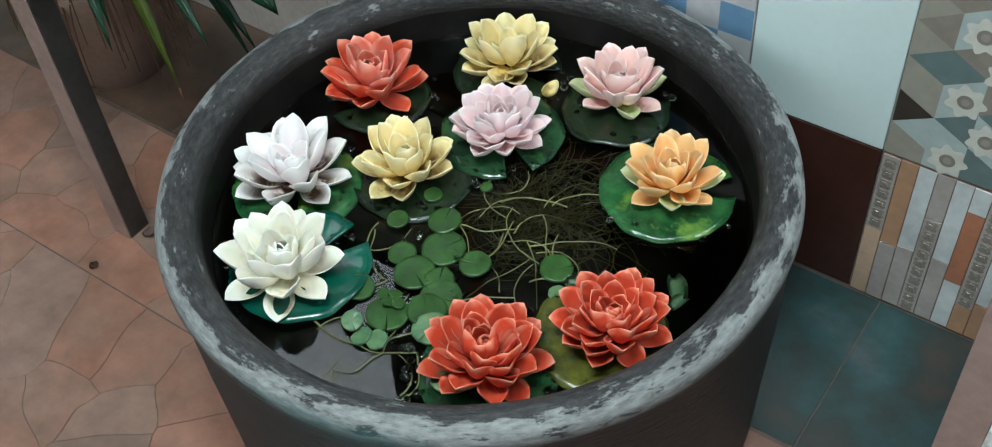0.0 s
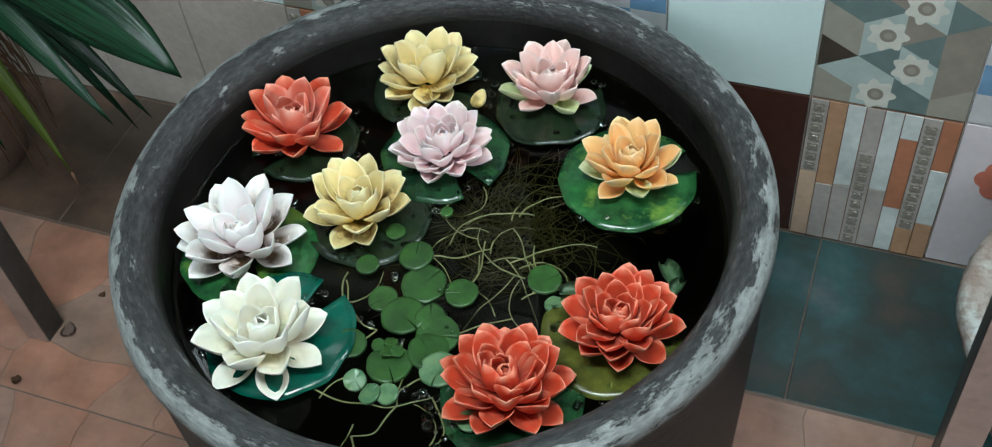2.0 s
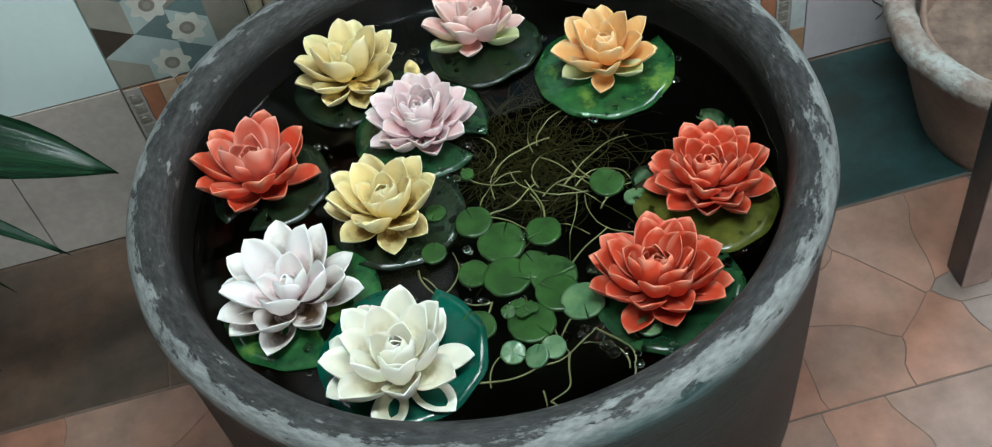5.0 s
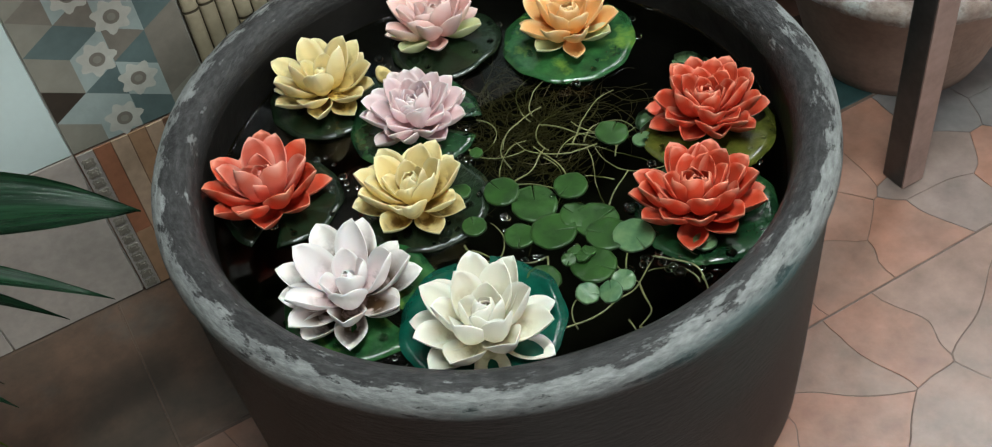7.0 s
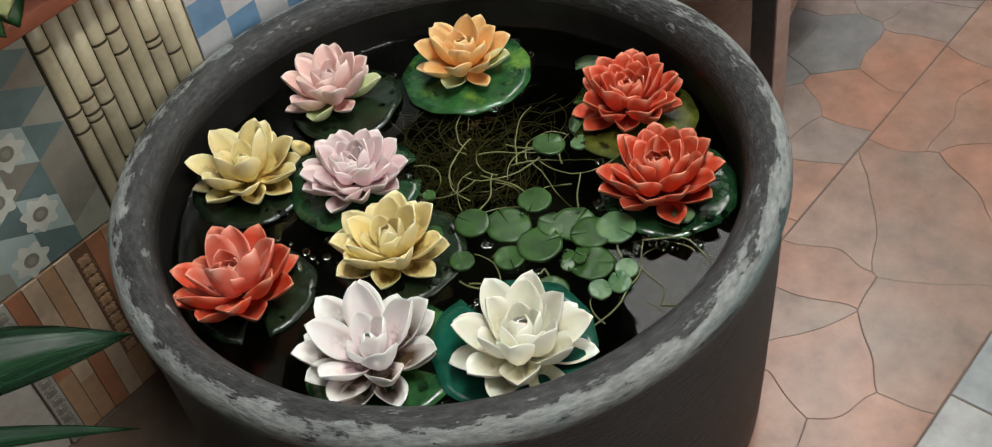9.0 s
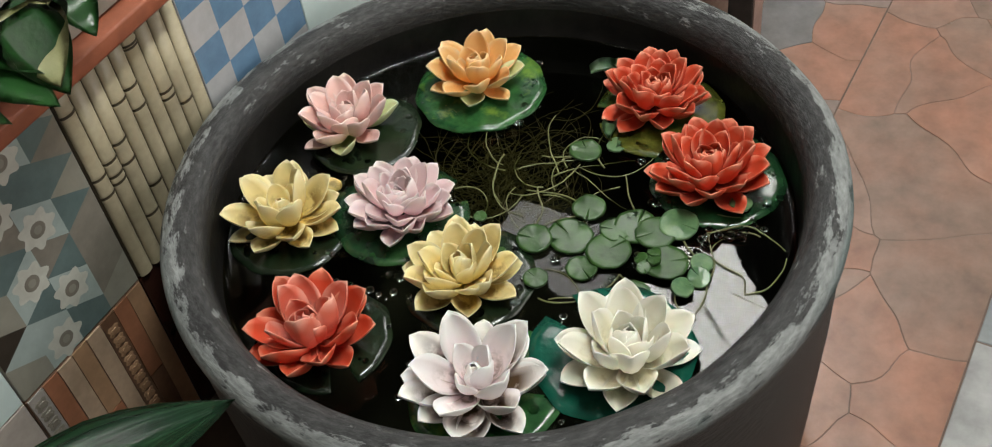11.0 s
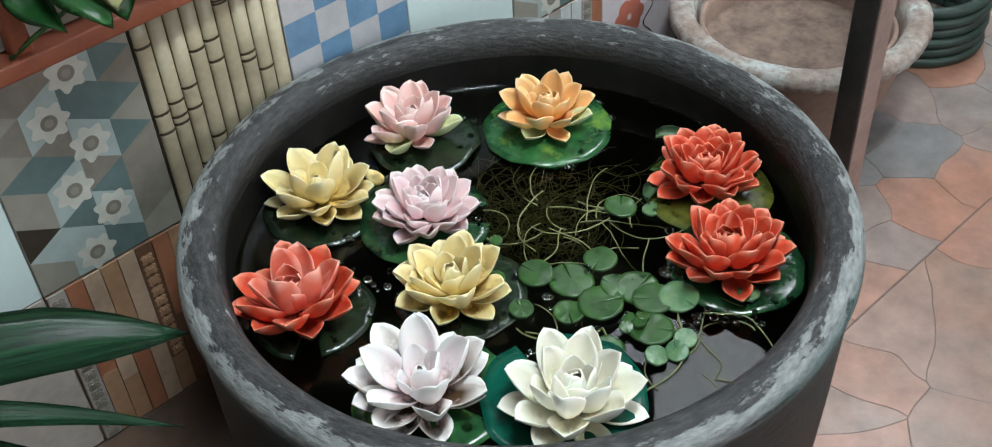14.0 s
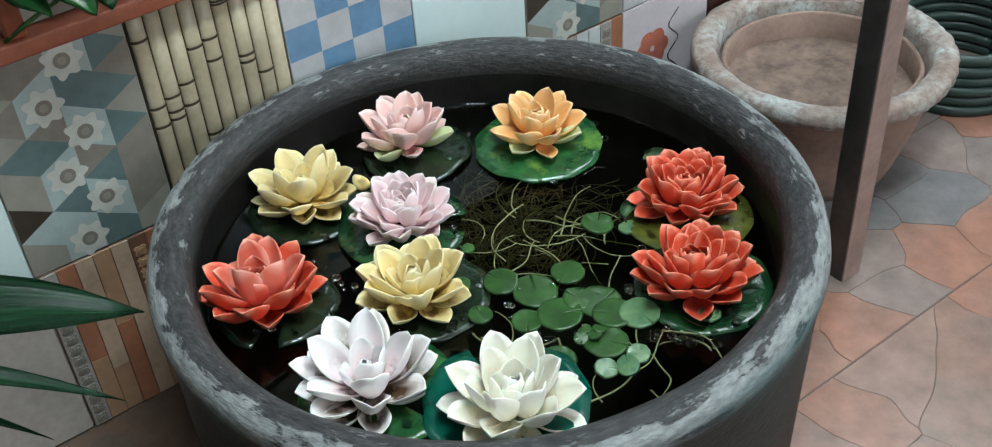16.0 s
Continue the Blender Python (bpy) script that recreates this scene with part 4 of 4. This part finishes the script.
STRIPS_BROWN = (((1.0, ASH, "c"),), ((0.6, RUST, ""), (0.4, HONEY, "")), ((0.7, SAND, ""), (0.3, HONEY, "")), ((0.45, HONEY, ""), (0.55, RUST, "")), ((1.0, SAND, ""),),
                ((0.75, WALNUT, "c"), (0.25, HONEY, "")), ((0.5, RUST, ""), (0.5, WALNUT, "")), ((1.0, HONEY, ""),))


def plank_tile(ci, z0, z1, seed, strips):
    base = tile(ci, z0, z1, M_PL[2], "tile moulded as narrow upright wood strips")
    x = X0 + TW * ci + 0.002
    rr = random.Random(seed)
    h = z1 - z0 - 0.004
    w = 0.2 / len(strips)
    for i, strip in enumerate(strips):
        top = z1 - 0.002
        for share, board, cut in strip:
            low = top - share * h
            d = rr.uniform(0.001, 0.003)
            bm = bmesh.new()
            box(bm, x + i * w + 0.0007, x + (i + 1) * w - 0.0007, WALL_Y - d, WALL_Y + 0.001, low + 0.0005, top - 0.0005)
            st = part("strip", bm, M_PL[board], base, smooth=False)
            if cut:
                bm = bmesh.new()
                z, cx = low + 0.011, x + (i + 0.5) * w
                while z < top - 0.010:
                    for k, r in ((0, 0.0085), (1, 0.0045)):
                        ring = [bm.verts.new((cx + r * math.cos(q) * (1 - 0.25 * math.cos(4 * q)), WALL_Y - d - 0.0008 - 0.0012 * k, z + r * math.sin(q) * (1 - 0.25 * math.cos(4 * q)))) for q in (2 * math.pi * m / 12 for m in range(12))]
                        foot = [bm.verts.new((cx + (v.co.x - cx) * 1.15, WALL_Y - d + 0.0002 - 0.001 * k, z + (v.co.z - z) * 1.15)) for v in ring]
                        bm.faces.new(ring)
                        for m in range(12):
                            bm.faces.new((foot[m], foot[(m + 1) % 12], ring[(m + 1) % 12], ring[m]))
                    z += 0.0195
                bmesh.ops.recalc_face_normals(bm, faces=bm.faces)
                part("carving", bm, M_TAUPE if board == ASH else M_PL[HONEY], st, smooth=False)
            top = low


def scribble_tile(ci, z0, z1):
    base = tile(ci, z0, z1, M_SCRIB, "lilac white tile with a salmon blossom print")
    bm = bmesh.new()
    x = X0 + TW * ci
    for k in range(6):
        a = k * 1.05
        pts = [(0.07 + 0.022 * math.cos(a) + 0.017 * math.cos(q), 0.19 + 0.022 * math.sin(a) + 0.017 * math.sin(q)) for q in (2 * math.pi * j / 16 for j in range(16))]
        flat(bm, pts, x, z0, WALL_Y - 0.0006 - 0.0002 * k, 0)
    part("printed_blossom", bm, M_SALMON, base, smooth=False)
    bm = bmesh.new()
    tube(bm, [Vector((x + 0.12 + 0.012 * math.sin(i * 0.8), WALL_Y - 0.0005, z0 + 0.05 + 0.008 * i)) for i in range(26)], 0.0012, None, 5)
    part("printed_line", bm, M_UMBER, base)


for ci, kind in ((0, "mosaic"), (1, "bamboo"), (2, "check"), (3, "white"), (4, "mosaic"), (5, "check"), (6, "white"), (7, "mosaic"), (8, "check"), (-1, "white"), (-2, "bamboo"), (-3, "mosaic"), (-4, "white")):
    if kind == "mosaic":
        mosaic_tile(ci, Z1, Z2, 3)
    elif kind == "bamboo":
        bamboo_tile(ci, Z1, Z2)
    elif kind == "check":
        check_tile(ci, Z1, Z2)
    elif kind == "white":
        tile(ci, Z1, Z2, M_WHITETILE, "plain glossy white tile")
for ci, kind in ((-4, "ivory"), (-3, "ivory"), (-2, "ivory"), (-1, "ivory"), (0, "plank"), (1, "dark"), (2, "ivory"), (3, "dark"), (4, "plank"), (5, "scribble"), (6, "dark"), (7, "ivory"), (8, "plank")):
    if kind == "plank":
        plank_tile(ci, 0.001, Z1, 20 + ci, STRIPS_BROWN if ci == 0 else STRIPS_PALE)
    elif kind == "scribble":
        scribble_tile(ci, 0.001, Z1)
    else:
        tile(ci, 0.001, Z1, M_IVORY if kind == "ivory" else M_DARKTILE, "marbled ivory tile" if kind == "ivory" else "dark brown glazed tile")

# ---- ceiling lamp and bright roof panel ----
M_GLOW, tg, pg = nodes("lit_panel")
pg.inputs["Emission Color"].default_value = (0.95, 0.98, 1.0, 1)
pg.inputs["Emission Strength"].default_value = 26.0
panel = empty("ceiling_light", (1.92, 0.36, 2.7), "bright white rectangular ceiling light with a dark divider", "ceiling light")
for a, b in ((-0.47, -0.20), (-0.175, 0.48)):
    bm = bmesh.new()
    box(bm, a, b, -0.25, 0.25, -0.03, -0.012)
    part("diffuser", bm, M_GLOW, panel, smooth=False)
bm = bmesh.new()
box(bm, -0.50, 0.51, -0.28, 0.28, -0.011, -0.001)
part("frame", bm, M_POST, panel, smooth=False)
M_SHEET, tg, pg = nodes("translucent_roof_sheet")
pg.inputs["Emission Color"].default_value = (0.95, 0.96, 1.0, 1)
pg.inputs["Emission Strength"].default_value = 6.0
sheet = empty("roof_sheet", (1.70, 0.98, 2.7), "pale translucent roof sheet letting daylight in", "roof light")
bm = bmesh.new()
box(bm, -0.14, 0.22, -0.24, 0.26, -0.02, -0.004)
part("pane", bm, M_SHEET, sheet, smooth=False)

# unseen batten and glowing tube, made up to go with the overhead lamp
batten = empty("tube_light", (-0.1, -0.55, 2.7), "unseen white batten with a lit tube, added for the overhead lamp", "ceiling light")
bm = bmesh.new()
box(bm, -0.62, 0.62, -0.03, 0.03, -0.05, -0.001)
bevelled(bm, 0.004, 2)
part("batten_body", bm, M_WHITETILE, batten)
bm = bmesh.new()
tube(bm, [Vector((-0.6 + 0.12 * i, 0, -0.068)) for i in range(11)], 0.014, None, 10)
part("tube", bm, M_GLOW, batten)

copy_thing(sheet, pose(-1.50, 0.98, 2.7))

# ---- crazy paving ----
rnd = random.Random(9)
ROWS_Y = ((0.0885, 0.394), (-0.2165, 0.0855), (-0.5345, -0.2195))
GAP = 0.0011
seeds = []
for y0, y1 in ROWS_Y:
    for j in range(3):
        for i in range(24):
            seeds.append((-1.2 + 0.124 * (i + 0.5 * (j % 2)) + rnd.uniform(-0.045, 0.045), y0 + (y1 - y0) * (j + 0.5) / 3 + rnd.uniform(-0.03, 0.03), y0, y1))


seeds = [q for q in seeds if rnd.random() > 0.24]


def clip(poly, p, n):
    out = []
    for a, b in zip(poly, poly[1:] + poly[:1]):
        da, db = (a - p).dot(n), (b - p).dot(n)
        if da <= 0:
            out.append(a)
        if da * db < 0:
            out.append(a + (b - a) * (da / (da - db)))
    return out


for sx, sy, y0, y1 in seeds:
    if y0 > 0 and sx < 0.75:
        continue
    s = Vector((sx, sy))
    poly = [Vector(q) for q in ((sx - 0.19, y0), (sx + 0.19, y0), (sx + 0.19, y1), (sx - 0.19, y1))]
    for ox, oy, oy0, oy1 in seeds:
        if oy0 == y0 and 0 < abs(ox - sx) + abs(oy - sy) and abs(ox - sx) < 0.4:
            o = Vector((ox, oy))
            n = (o - s).normalized()
            poly = clip(poly, (s + o) / 2 - n * GAP / 2, n)
            if len(poly) < 3:
                break
    if len(poly) < 3:
        continue
    bent = []
    for a, b in zip(poly, poly[1:] + poly[:1]):
        steps = max(1, int((b - a).length / 0.014))
        for k in range(steps):
            q = a + (b - a) * k / steps
            hold = min(1.0, max(0.0, min(q.y - y0, y1 - q.y)) / 0.03)
            off = noise.noise_vector(Vector((q.x * 11, q.y * 11, 2.0))) * 0.026 * hold
            bent.append(Vector((q.x + off.x, min(max(q.y + off.y, y0), y1))))
    poly = bent
    cen = sum(poly, Vector((0, 0))) / len(poly)
    bm = bmesh.new()
    h = rnd.uniform(-0.0008, 0.0)
    low = [bm.verts.new((q.x - cen.x, q.y - cen.y, -0.004)) for q in poly]
    mid = [bm.verts.new((q.x - cen.x, q.y - cen.y, h - 0.0006)) for q in poly]
    top = [bm.verts.new(((q.x - cen.x) * 0.992, (q.y - cen.y) * 0.992, h)) for q in poly]
    m = len(poly)
    for a, b in ((low, mid), (mid, top)):
        for i in range(m):
            bm.faces.new((a[i], a[(i + 1) % m], b[(i + 1) % m], b[i]))
    bm.faces.new(top)
    st = part("paving_stone", bm, M_STONE_GREY if (sx > 0.62 and sy > -0.21 and rnd.random() < 0.8) else M_STONE, floor, smooth=False)
    st.location = (cen.x, cen.y, 0)

for x in (-1.238, -0.934, -0.63, -0.326, -0.022, 0.282, 0.586):
    bm = bmesh.new()
    box(bm, -0.151, 0.151, -0.1505, 0.1505, -0.004, 0)
    bevelled(bm, 0.001)
    part("floor_tile", bm, M_STONE_TEAL if x > 0.1 else M_STONE_BROWN, floor, "sea green marbled floor tile" if x > 0.1 else "brown marbled floor tile, shade by the wall put into its colour", smooth=False).location = (x, 0.242, 0)
bm = bmesh.new()
box(bm, -0.1505, 0.1505, -0.1505, 0.1505, -0.004, 0)
bevelled(bm, 0.001)
first = part("floor_tile", bm, M_GREY_TILE, floor, smooth=False)
first.location = (-1.35, -0.688, 0)
for j in range(5):
    for i in range(11):
        if i or j:
            ob = new("floor_tile", first.data)
            ob.parent = floor
            ob.location = (-1.35 + 0.304 * i, -0.688 - 0.304 * j, 0)
